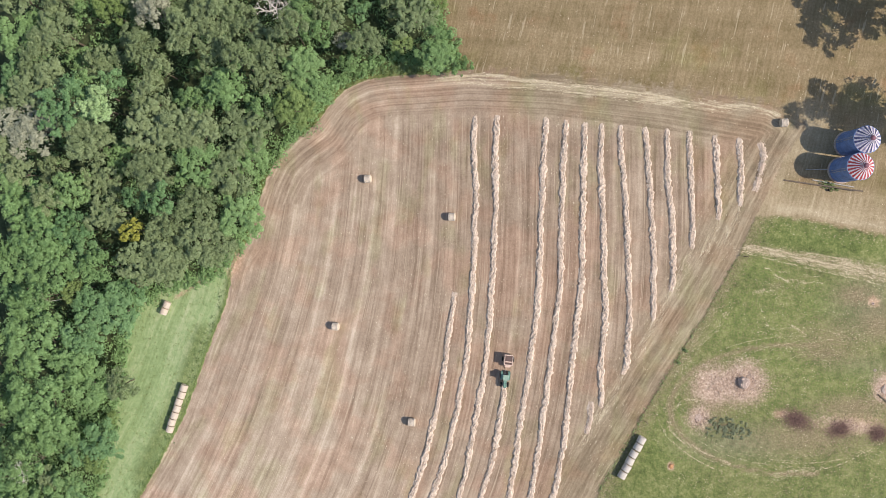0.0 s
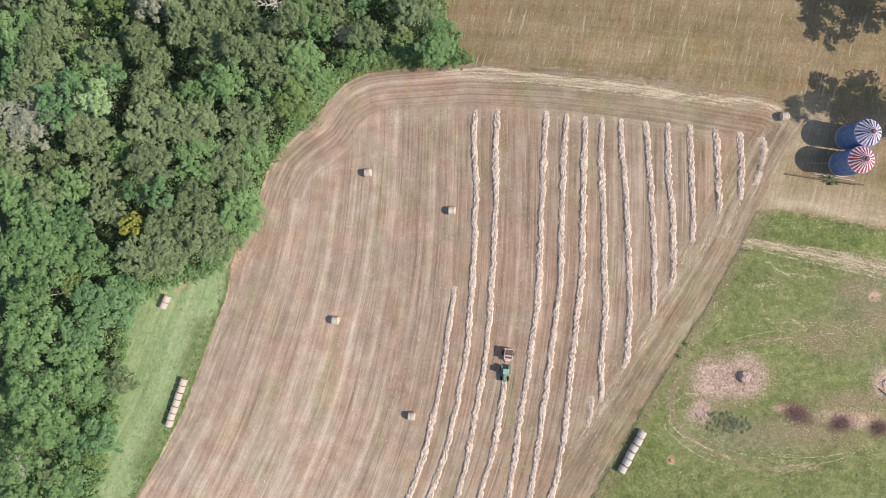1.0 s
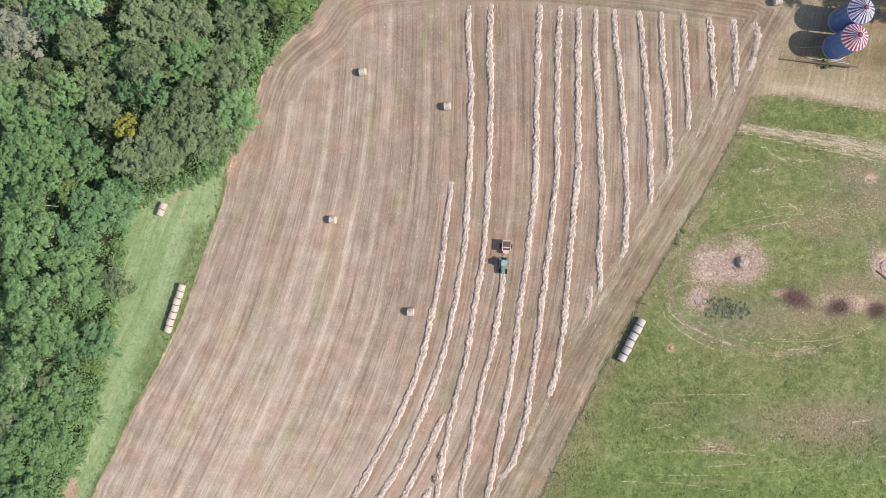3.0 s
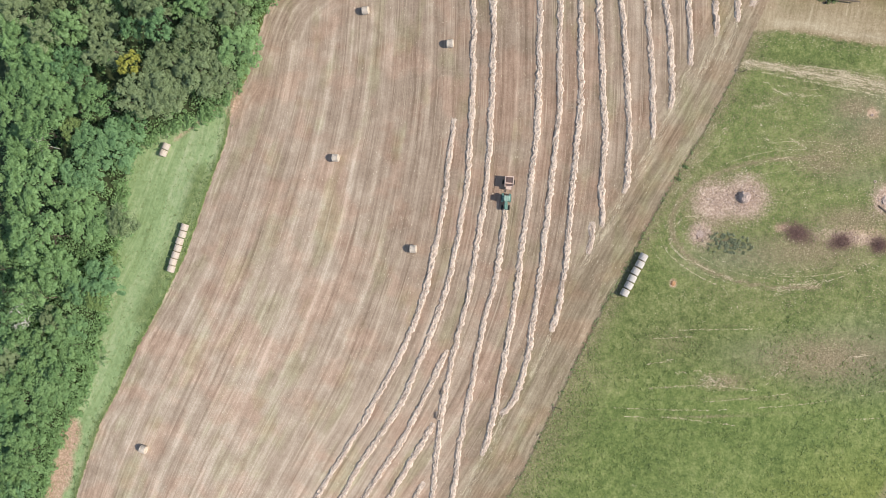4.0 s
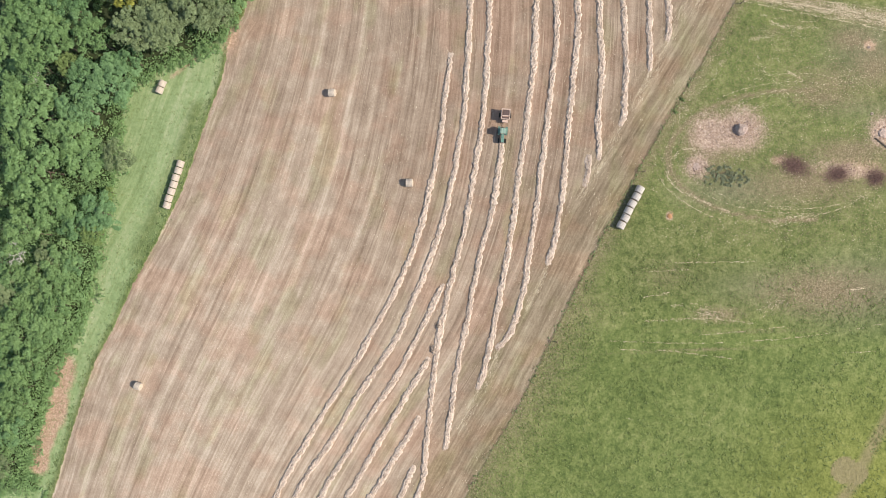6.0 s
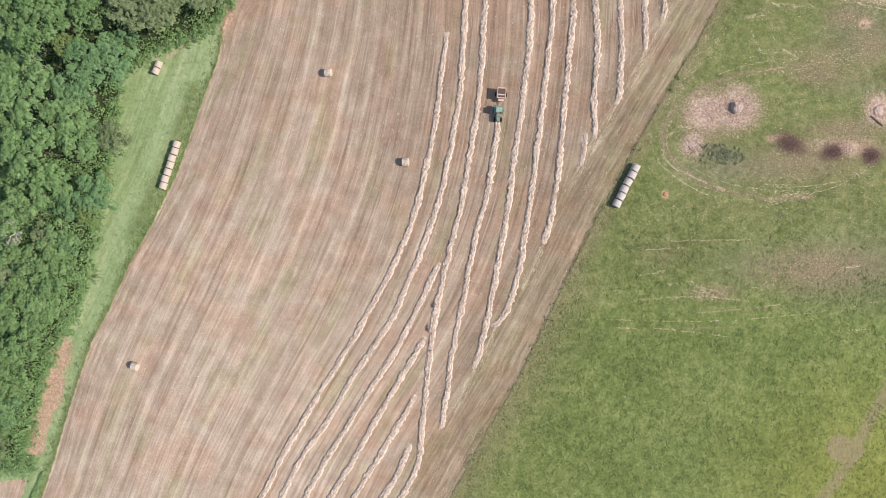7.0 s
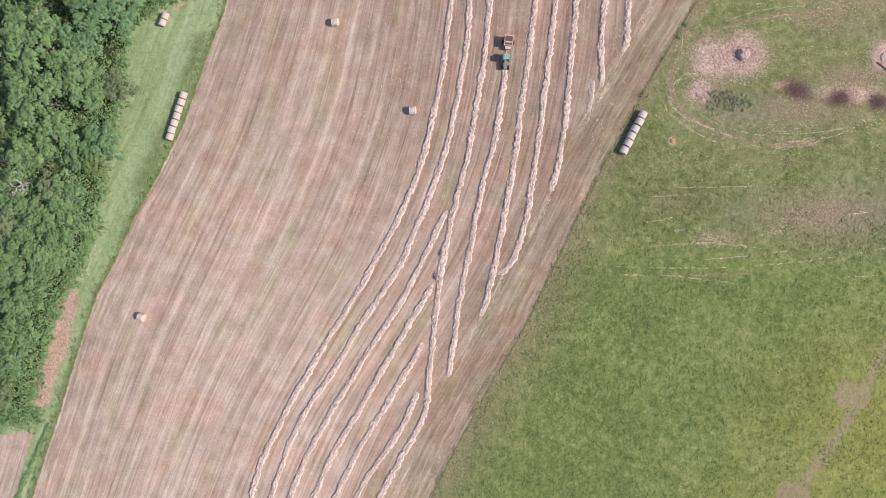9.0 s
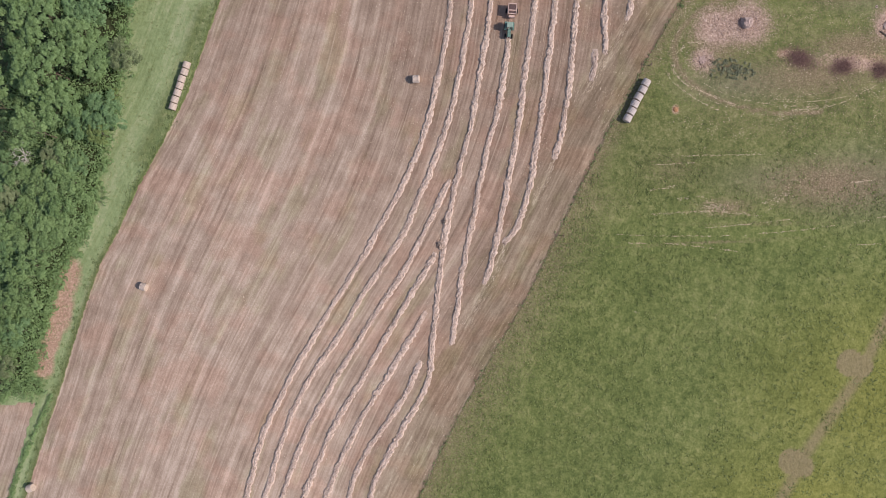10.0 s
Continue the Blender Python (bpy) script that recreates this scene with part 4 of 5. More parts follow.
auger = ground_rod("grain_auger", (60.0, 11.6), (72.8, 9.5), 0.12, 1.1, 0.13, TIMBER, "long dark grain auger resting beside the silos", "auger")
base_z = float(relief(67.5, 10.65)) - auger.location.z
for s in (-0.6, 0.6):
    part("support_leg", rod((7.5, -1.2 + s, base_z + 0.2), (7.5, -1.2, base_z + 0.75), 0.035), STEEL, auger)
    part("transport_wheel", lathe([(0.08, -0.06), (0.24, -0.07), (0.26, 0), (0.24, 0.07), (0.08, 0.06)], 16, "x", (7.5, -1.2 + s, base_z + 0.26)), RUBBER, auger)
ground_rod("downpipe", (64.8, 11.6), (71.8, 10.3), 0.12, 0.3, 0.10, GALV, "pale galvanised pipe lying below the silos", "pipe")
ground_rod("downpipe", (63.6, 13.5), (67.4, 13.4), 0.1, 0.3, 0.05, GALV, "thin pale pipe running to the red-roofed silo", "pipe")
ground_rod("plank", (76.2, -26.2), (78.2, -27.9), 0.12, 0.15, 0.13, TIMBER, "grey timber beam lying by the ash pit", "plank")


def fence_post(x, y):
    ob = thing("fence_post", (x, y), 0, "thin weathered timber post with a crossbar on the field edge", "post", "posts along the field edge")
    part("post", rod((0, 0, -0.3), (0.04, 0, 1.75), 0.075, 0.06), TIMBER, ob)
    part("crossbar", rod((0.03, -0.4, 1.5), (0.03, 0.4, 1.5), 0.035), TIMBER, ob)


for x, y in ((35.7, -31.4), (19.9, -61.7), (53.1, -1.9)):
    fence_post(x, y)


def pipe_ring(x, y):
    ob = thing("concrete_ring", (x, y), 0, "small pale concrete ring set in bare soil", "ring", "concrete rings in the pasture")
    part("rim", lathe([(0.13, -0.1), (0.25, -0.1), (0.25, 0.10), (0.22, 0.13), (0.16, 0.13), (0.13, 0.10), (0.13, 0.0)], 20), CLOD, ob)
    # A solid dark disc gives the ring's hole its shade by colour.
    part("drain", lathe([(0.05, -0.08), (0.125, -0.08), (0.125, 0.02), (0.05, 0.02)], 16), DARK, ob, "dark disc that stands for the shaded hollow of the ring")


pipe_ring(75.2, -10.2)
pipe_ring(75.6, -21.9)
branch = thing("fallen_branch", (-43.0, -2.9), -50, "bleached fallen branch at the edge of the wood", "branch")
bm = bmesh.new()
for a, b, r in (((0, 0, 0.1), (1.6, 0.2, 0.35), 0.06), ((0.7, 0.1, 0.2), (1.5, 0.9, 0.5), 0.04), ((0.9, 0.1, 0.25), (1.7, -0.6, 0.4), 0.035), ((1.6, 0.2, 0.35), (2.4, 0.5, 0.3), 0.03)):
    rod(a, b, r, r * 0.5, 7, bm)
part("limb", bm, DEADWOOD, branch)


# ---- trees ----
def leaf_cards(centres, normals, size, rng):
    """Bent leaf-shaped cards, each a small spray of leaves."""
    m = len(centres)
    n = normals / np.linalg.norm(normals, axis=1)[:, None]
    a = np.cross(n, rng.normal(size=(m, 3)))
    a /= np.linalg.norm(a, axis=1)[:, None] + 1e-9
    b = np.cross(n, a)
    s = (size * rng.uniform(0.6, 1.25, m))[:, None]
    droop = n * s * 0.22
    v = np.stack([centres - a * s, centres + b * s * 0.55 + droop, centres + a * s, centres - b * s * 0.55 + droop], 1).reshape(-1, 3)
    return v, np.arange(4 * m).reshape(m, 4)


def crown_mesh(name, material, seed, radius, deep, limbs, cards, size, loose=0.0):
    """A crown of uneven outline: limbs that end in flat domes, each of many small sprays, over a thin inner layer."""
    rng = np.random.default_rng(seed)
    at, out = [], []
    swell = rng.uniform(0.74, 1.16, 9)
    for k in range(limbs):
        turn = k * 2.39996 + rng.uniform(-0.5, 0.5)
        reach = np.interp((turn / (2 * math.pi) * 9) % 9, np.arange(10), np.append(swell, swell[0]))
        ring = min(1.0, math.sqrt((k + 0.5) / limbs) * rng.uniform(0.85, 1.12))
        z = math.sqrt(max(0.0, 1 - 0.85 * ring * ring)) * rng.uniform(0.55, 1.16)
        c = np.array([radius * ring * reach * math.cos(turn), radius * ring * reach * math.sin(turn), deep * z])
        wide = radius * rng.uniform(0.16, 0.30)
        for _ in range(max(5, int(11 * (wide / (0.24 * radius)) ** 2))):
            d = rng.normal(size=3)
            d[2] = abs(d[2]) * 0.9 - 0.15
            d /= np.linalg.norm(d)
            hub = c + d * wide * np.array([1.0, 1.0, 0.55]) * rng.uniform(0.55, 1.05)
            r = wide * rng.uniform(0.24, 0.44)
            m = int(cards * (r / (0.34 * wide)) ** 1.5)
            e = rng.normal(size=(m, 3))
            e[:, 2] = np.abs(e[:, 2]) - 0.25
            e /= np.linalg.norm(e, axis=1)[:, None]
            at.append(hub + e * r * np.array([1, 1, 0.6]) * rng.uniform(0.6, 1.1 + loose, m)[:, None])
            out.append(e * 0.55 + d * 0.2 + np.array([0.12, 0, 0.72]) + rng.normal(0, 0.36, (m, 3)))
    m = int(limbs * cards * 1.0)
    turn, ring = rng.uniform(0, 6.283, m), np.sqrt(rng.uniform(0, 0.85, m))
    at.append(np.column_stack([radius * ring * np.cos(turn), radius * ring * np.sin(turn), deep * (0.62 * np.sqrt(1 - 0.9 * ring**2) + rng.uniform(-0.3, 0.1, m))]))
    out.append(np.array([0, 0, 1.0]) + rng.normal(0, 0.45, (m, 3)))
    v, f = leaf_cards(np.vstack(at), np.vstack(out), size, rng)
    return mesh_of(name, v, f, material)


def trunk_bmesh(height, crown_r, seed, thick=0.22):
    rng = random.Random(seed)
    bm = bmesh.new()
    p, r = Vector((0, 0, -0.4)), thick
    for k in range(5):
        q = Vector((rng.uniform(-0.15, 0.15) * k, rng.uniform(-0.15, 0.15) * k, -0.4 + (height * 0.8 + 0.4) * (k + 1) / 5))
        rod(p, q, r, r * 0.78, 8, bm)
        p, r = q, r * 0.78
        if k >= 2:
            for j in range(3):
                a = rng.uniform(0, 6.28)
                s = q + Vector((math.cos(a), math.sin(a), 0.7)) * crown_r * rng.uniform(0.35, 0.6)
                rod(q, s, r * 0.6, r * 0.3, 6, bm)
                rod(s, s + Vector((math.cos(a + 0.5), math.sin(a + 0.5), 0.4)) * crown_r * 0.3, r * 0.3, r * 0.1, 5, bm)
    return bm


TREE_LABELS = {
    "olive": "broadleaf tree with a dense dull olive-green crown", "green": "broadleaf tree with a full mid-green crown", "blue": "dark blue-green tree with soft feathery foliage",
    "lime": "fresh yellow-green tree with a rounded crown", "mint": "light mint-green tree standing out of the canopy", "yellow": "tree with yellowing green leaves", "grey": "half-dry tree with sparse grey-brown foliage",
}
SOURCES = {}


def tree_source(kind, variant):
    if (kind, variant) not in SOURCES:
        seed = 100 + variant * 17 + sorted(TREE_LABELS).index(kind) * 101
        if variant >= 3:
            me = crown_mesh("crown", LEAVES[kind], seed, 4.0, 2.6, 14, 22, 0.22, 0.10)
        elif kind == "grey":
            me = crown_mesh("crown", LEAVES[kind], seed, 4.0, 3.0, 22, 19, 0.19, 0.20)
        else:
            me = crown_mesh("crown", LEAVES[kind], seed, 4.0, 3.1 + 0.3 * variant, 20 + 2 * variant, 19, 0.205, 0.10)
        trunk = bpy.data.meshes.new("trunk")
        bm = trunk_bmesh(7.0, 3.4, seed)
        bm.to_mesh(trunk)
        bm.free()
        trunk.materials.append(BARK)
        SOURCES[kind, variant] = (trunk, me)
    return SOURCES[kind, variant]


def tree(x, y, height, radius, kind, variant, rng, group="woodland trees"):
    """height: of the crown's top above the ground."""
    trunk_me, crown_me = tree_source(kind, variant)
    ob = new("tree")
    ob.matrix_world = pose(x, y, float(relief(x, y)), 0, 0, rng.uniform(0, 360))
    tagged(ob, TREE_LABELS[kind], "tree", group)
    s = radius / 4.0
    deep = max(2.2, min(4.2, height * 0.34))
    trunk = new("trunk", trunk_me)
    trunk.parent, trunk.scale = ob, (s, s, max(0.3, (height - deep * 0.55) / 7.0))
    crown = new("crown", crown_me)
    crown.parent, crown.location, crown.scale = ob, (0, 0, height - deep), (s, s, deep / 3.5)
    return ob


rng = random.Random(21)
# trees that stand out: place, height, radius, kind
NORTH_WEST_TREES = [
    (-76.1, 42.1, 14, 5.0, "olive"), (-79.6, 35.3, 15, 4.4, "olive"), (-78.1, 30.0, 16, 5.4, "olive"), (-66.0, 46.4, 12, 2.9, "lime"), (-55.4, 45.2, 14, 3.6, "grey"), (-80.3, 23.0, 15, 5.5, "grey"),
    (-63.3, 25.8, 19, 3.2, "mint"), (-67.4, 19.8, 15, 4.8, "olive"), (-66.0, 13.0, 12, 4.1, "olive"), (-66.9, 35.0, 12.5, 4.4, "olive"), (-57.4, 37.4, 14, 3.2, "olive"), (-54.1, 33.6, 13, 3.0, "olive"),
    (-55.2, 27.5, 14, 4.2, "olive"), (-55.7, 21.5, 15, 4.7, "olive"), (-54.0, 13.6, 14, 4.2, "olive"), (-71.0, 10.8, 14, 3.7, "green"),
]
NORTH_TREES = [
    (-48.8, 40.1, 14, 4.0, "olive"), (-43.5, 43.2, 13, 4.0, "olive"), (-42.5, 36.4, 14, 3.6, "olive"), (-38.1, 42.0, 12, 3.7, "olive"), (-40.3, 29.1, 13, 4.1, "green"), (-46.1, 26.9, 12, 3.1, "green"),
    (-47.8, 34.0, 9, 1.6, "mint"), (-32.5, 36.3, 12, 4.7, "olive"), (-33.1, 30.7, 11, 3.6, "olive"), (-36.7, 20.8, 11, 4.7, "olive"), (-45.1, 21.4, 13, 4.2, "olive"), (-50.4, 21.4, 14, 4.0, "olive"),
]
MIDDLE_TREES = [
    (-45.7, 14.7, 12, 4.4, "green"), (-40.0, 13.6, 10.5, 4.7, "olive"), (-36.1, 16.4, 8.5, 3.5, "green"), (-37.9, 5.3, 9, 4.4, "green"), (-46.0, 7.9, 12, 3.7, "olive"), (-45.6, 1.1, 11, 4.4, "olive"),
    (-41.8, 0.1, 8.5, 3.6, "olive"), (-51.9, 3.7, 12.5, 3.3, "olive"), (-58.4, 2.9, 13.5, 2.4, "yellow"), (-63.4, 6.5, 13, 4.0, "olive"), (-80.7, 7.7, 14, 4.9, "green"), (-76.1, 2.2, 15, 5.3, "green"),
    (-71.1, 3.3, 13, 3.7, "blue"),
]
CORNER_TREES = [
    (-27.8, 25.4, 10, 3.7, "lime"), (-26.5, 33.4, 9, 4.0, "green"), (-23.4, 28.3, 7.5, 3.1, "green"), (-20.7, 42.7, 9, 2.9, "olive"), (-16.0, 43.2, 8, 2.1, "blue"), (-26.7, 43.2, 8.5, 2.9, "green"),
    (-19.3, 38.4, 6.5, 1.8, "grey"), (-14.3, 37.6, 9, 3.1, "olive"), (-17.8, 34.4, 5, 1.7, "green"), (-7.6, 37.0, 7, 2.1, "lime"), (-5.5, 42.2, 9.5, 4.1, "olive"), (-1.6, 38.2, 8, 2.8, "green"),
    (-1.6, 34.8, 6.5, 3.2, "green"), (1.3, 33.8, 4.5, 1.9, "green"), (3.7, 33.6, 3, 1.4, "green"), (-9.6, 44.7, 9, 2.6, "olive"), (-1.4, 43.9, 9, 2.2, "lime"),
]
SOUTH_TREES = [
    (-57.8, -3.0, 13, 4.0, "olive"), (-51.7, -3.0, 11, 3.8, "olive"), (-73.8, -3.6, 14, 4.8, "green"), (-82.0, -2.1, 14, 4.3, "green"), (-65.3, -4.1, 13, 3.2, "green"), (-70.9, -8.4, 12, 2.3, "lime"),
    (-80.6, -10.7, 12, 4.3, "green"), (-62.1, -12.6, 10, 4.8, "blue"), (-67.6, -11.1, 11, 3.2, "blue"), (-68.6, -16.9, 11, 4.3, "blue"), (-77.2, -18.0, 13, 5.9, "green"), (-76.1, -28.8, 14, 5.3, "green"),
    (-61.6, -26.5, 8.5, 3.2, "olive"), (-64.5, -33.0, 5, 1.3, "lime"), (-70.7, -22.3, 11, 4.3, "green"), (-67.6, -27.1, 9.5, 4.1, "green"), (-74.2, -35.7, 10, 4.3, "green"), (-65.5, -37.2, 8, 3.7, "blue"),
    (-52.0, -2.5, 11.0, 4.6, "olive"), (-66.8, -41.0, 8.0, 2.4, "lime"),
]
GAPS = [(-69.9, 43.0, 1.8), (-66.7, 42.2, 1.4), (-61.3, 36.1, 1.6), (-49.7, 30.6, 1.8), (-76.2, 19.2, 1.8), (-72.7, 15.1, 1.6), (-63.2, 11.6, 1.6), (-64.5, -0.4, 1.8),
        (-63.8, -3.7, 1.4), (-9.6, 37.5, 2.2), (-32.3, 44.6, 2.4), (-57.0, 6.0, 1.2), (-12.8, 41.4, 1.4), (-83.2, -33.6, 1.8), (-82.0, -43.5, 2.0)]
placed = []
for x, y, h, r, kind in NORTH_WEST_TREES + NORTH_TREES + MIDDLE_TREES + CORNER_TREES + SOUTH_TREES:
    tree(x, y, h, r, kind, rng.randrange(3) if r > 2.8 else 3, rng)
    placed.append((x, y, r))
tries = 0
while tries < 20000 and len(placed) < 350:
    tries += 1
    x, y = rng.uniform(-92, 0), rng.uniform(-96, 56)
    spot = np.array([x]), np.array([y])
    if not inside(WOOD, *spot)[0] or x < -88:
        continue
    rim_d = float(away(WOOD[:-1], *spot)[0])
    south = y < -44
    r = rng.uniform(2.4, 3.6) if south else rng.choice((2.8, 3.4, 4.0, 4.6, 5.2))
    if rim_d < r * 0.72 or any(math.hypot(x - a, y - b) < (r + c) * (0.44 if south else 0.70) for a, b, c in placed) or any(math.hypot(x - a, y - b) < r * 0.7 + c for a, b, c in GAPS):
        continue
    h = (rng.uniform(6.5, 8.5) if south else rng.uniform(9.5, 18.5)) if rim_d > 9 else rng.uniform(6.0, 9.5) + (0 if south else rim_d * 0.35)
    kind = rng.choices(("olive", "green", "blue", "lime"), (1.6, 8, 2.2, 0.3) if y < -40 else (1.2, 6, 4, 0.3) if y < 8 else (9, 2.6, 1.4, 0.15))[0]
    tree(x, y, h, r, kind, 3 + rng.randrange(2) if r < 3.5 else rng.randrange(3), rng)
    placed.append((x, y, r))
# trees east of the silos, whose shade falls on the meadow
for x, y, h, r, kind in ((85.0, 19.6, 17.0, 4.0, "green"), (87.0, 22.8, 18.5, 4.4, "olive"), (84.0, 19.8, 26.0, 2.6, "blue"), (85.0, 22.9, 22.5, 3.4, "olive"), (90.0, 19.5, 19.0, 4.6, "green"), (79.5, 38.8, 15.0, 5.0, "green"), (81.5, 45.0, 18.0, 6.2, "olive"), (88.0, 41.0, 17.0, 5.6, "green")):
    tree(x, y, h, r, kind, 1, rng, "trees beyond the silos")


def dead_tree(at, height, spread, seed, label, thick=0.15):
    ob = thing("dead_tree", at, 0, label, "dead tree")
    r = random.Random(seed)
    bm = bmesh.new()

    def limb(p, way, length, thick, depth):
        q = p + way * length
        rod(p, q, thick, thick * 0.6, 7, bm)
        if depth:
            for _ in range(3):
                w = (way + Vector((r.uniform(-1, 1), r.uniform(-1, 1), r.uniform(-0.25, 0.5))) * 0.95).normalized()
                limb(q, w, length * r.uniform(0.55, 0.85), thick * 0.6, depth - 1)

    limb(Vector((0, 0, -0.4)), Vector((0, 0, 1)), height * 0.6, thick * 1.3, 0)
    top = Vector((0, 0, height * 0.6 - 0.4))
    for k in range(5):
        a = 1.256 * k + r.uniform(-0.4, 0.4)
        limb(top, Vector((math.cos(a), math.sin(a), 0.9)).normalized(), spread * 0.42, thick, 4)
    part("trunk", bm, DEADWOOD, ob)
    return ob


dead_tree((-32.0, 44.7), 11.0, 3.4, 3, "bare bleached dead tree at the wood's edge")
dead_tree((-82.6, -44.4), 9.5, 2.7, 8, "bare grey dead tree poking through the canopy", 0.08)
dead_tree((-78.4, -11.0), 14.0, 2.2, 9, "small bare grey dead tree among green crowns", 0.06)


# ---- undergrowth, weeds, grass tufts ----
def scatter(name, spots, height, spread, cards, size, material, label, seed):
    """Low leafy clumps at many places, as one object."""
    r = np.random.default_rng(seed)
    m = len(spots)
    k = np.repeat(np.arange(m), cards)
    grow = r.uniform(0.5, 1.4, m)[k]
    d = r.normal(size=(len(k), 3))
    d[:, 2] = np.abs(d[:, 2])
    d /= np.linalg.norm(d, axis=1)[:, None]
    c = np.column_stack([spots[k, 0] + d[:, 0] * spread * grow, spots[k, 1] + d[:, 1] * spread * grow, np.zeros(len(k))])
    c[:, 2] = soil(c[:, 0], c[:, 1]) + d[:, 2] * height * grow
    v, f = leaf_cards(c, d + np.array([0, 0, 0.4]) + r.normal(0, 0.3, d.shape), size, r)
    return tagged(new(name, mesh_of(name, v, f, material)), label, "plants", kind="stuff")


def spots_along(points, wide, count, seed):
    r = np.random.default_rng(seed)
    line, run = spline(points, 0.5)
    return line[r.integers(0, len(line), count)] + r.normal(0, wide, (count, 2))


prng = np.random.default_rng(77)
pool = np.column_stack([prng.uniform(-92, 5, 9000), prng.uniform(-97, 57, 9000)])
keep = inside(WOOD, pool[:, 0], pool[:, 1])
scatter("undergrowth", pool[keep][:2600], 1.1, 1.0, 16, 0.26, LEAVES["green"], "dark green undergrowth below the trees", 1)
south = pool[keep & (pool[:, 1] < -30)]
scatter("thicket", south[1200:1500], 5.2, 1.7, 70, 0.20, LEAVES["mint"], "pale green young growth filling the wood", 18)
scatter("thicket", south[:1150], 5.4, 1.8, 62, 0.20, LEAVES["green"], "dense young green thicket filling the wood", 17)
edge = WOOD[1:-2]
scatter("edge_shrubs", spots_along(edge, 0.9, 900, 2), 1.0, 0.8, 26, 0.22, LEAVES["green"], "leafy shrubs along the edge of the wood", 3)
scatter("corner_weeds", spots_along([(-21, 31.5), (-15, 33.6), (-9, 33.6), (-3, 33.4), (3, 33.6)], 0.6, 260, 4), 0.5, 0.5, 16, 0.15, WEED, "rank green weeds along the headland", 5)
scatter("verge_weeds", spots_along(LEFT[17:-1], 0.55, 420, 6) - np.array([1.1, 0]), 0.16, 0.35, 9, 0.11, WEED, "taller weeds along the edge of the hay field", 7)
scatter("ditch_weeds", spots_along([(-78.6, -91.5), (-82.4, -99.3), (-86.2, -108.0), (-89.0, -118.0)], 0.25, 260, 8), 0.5, 0.35, 16, 0.14, LEAVES["green"], "dark weeds in the ditch beside the field", 9)
scatter("fence_line_weeds", spots_along(RIGHT[3:], 0.22, 420, 10), 0.22, 0.25, 9, 0.10, WEED, "thin line of weeds between field and pasture", 11)
pool = np.column_stack([prng.uniform(-5, 88, 90000), prng.uniform(-116, 0, 90000)])
clear = ~inside(FIELD, pool[:, 0], pool[:, 1]) & (away(RIGHT, pool[:, 0], pool[:, 1]) > 0.8) & (pool[:, 1] < -8)
thick = lattice(pool[:, 0] / 4, pool[:, 1] / 3, 31) * 0.5 + lattice(pool[:, 0] / 1.3, pool[:, 1] / 1.3, 32) * 0.5 + np.clip((-50 - pool[:, 1]) / 40, -0.5, 0.1)
bare = np.maximum.reduce([blob(pool[:, 0], pool[:, 1], 50, -25, 6, 5), blob(pool[:, 0], pool[:, 1], 66, -31, 13, 4), blob(pool[:, 0], pool[:, 1], 72, -85.4, 3.4, 2.4), blob(pool[:, 0], pool[:, 1], 61.6, -103.3, 3.2, 2.4)])
pool = pool[clear & (thick > 0.52) & (bare < 0.5)]
scatter("silo_weeds", spots_along([(66.6, 10.9), (68.6, 10.3)], 0.35, 26, 14), 0.4, 0.35, 16, 0.13, WEED, "green weeds growing under the auger", 15)
scatter("pasture_tufts", pool[:9000], 0.11, 0.26, 5, 0.12, TUFT, "tufted green pasture grass", 12)
verge = np.column_stack([prng.uniform(-82, -40, 24000), prng.uniform(-92, -4, 24000)])
ok = ~inside(WOOD, verge[:, 0], verge[:, 1]) & ~inside(FIELD, verge[:, 0], verge[:, 1])
scatter("verge_grass", verge[ok][:1200], 0.08, 0.22, 6, 0.10, VERGE, "short green grass on the verge", 13)


# ---- loose straw ----
def chaff(name, spots, way, size, label, seed, spread=0.5):
    """Many short stalks flat on the ground, lying roughly along a way."""
    r = np.random.default_rng(seed)
    m = len(spots)
    turn = way + r.normal(0, spread, m)
    reach = np.stack([np.cos(turn), np.sin(turn)], 1) * (size * r.uniform(0.4, 1.3, m))[:, None]
    wide = np.stack([-np.sin(turn), np.cos(turn)], 1) * r.uniform(0.018, 0.042, m)[:, None]
    z = soil(spots[:, 0], spots[:, 1]) + 0.012 + r.uniform(0, 0.02, m)
    v = np.stack([np.c_[spots - reach, z], np.c_[spots + wide, z + 0.008], np.c_[spots + reach, z], np.c_[spots - wide, z + 0.008]], 1).reshape(-1, 3)
    return tagged(new(name, mesh_of(name, v, np.arange(m * 4).reshape(m, 4), CHAFF)), label, "straw", kind="stuff")


pool = np.column_stack([prng.uniform(-86, 64, 90000), prng.uniform(-120, 33, 90000)])
pool = pool[inside(FIELD, pool[:, 0], pool[:, 1])]
lane_of = away(GUIDE, pool[:, 0], pool[:, 1])
dense = lattice(lane_of / 1.3, pool[:, 1] / 22, 41) * 0.6 + lattice(pool[:, 0] / 2.2, pool[:, 1] / 2.2, 42) * 0.4
pool = pool[(dense > 0.50) & (np.minimum(away(LEFT[4:], pool[:, 0], pool[:, 1]), away(TOP, pool[:, 0], pool[:, 1])) > 7)][:9000]
bend = np.interp(-pool[:, 1], [p[1] * -1 for p in GUIDE], [p[0] for p in GUIDE])
lean = np.interp(-pool[:, 1] + 1, [p[1] * -1 for p in GUIDE], [p[0] for p in GUIDE]) - bend
chaff("field_chaff", pool, np.arctan2(-1.0, lean), 0.17, "scattered pale straw left between the windrows", 43, 0.35)
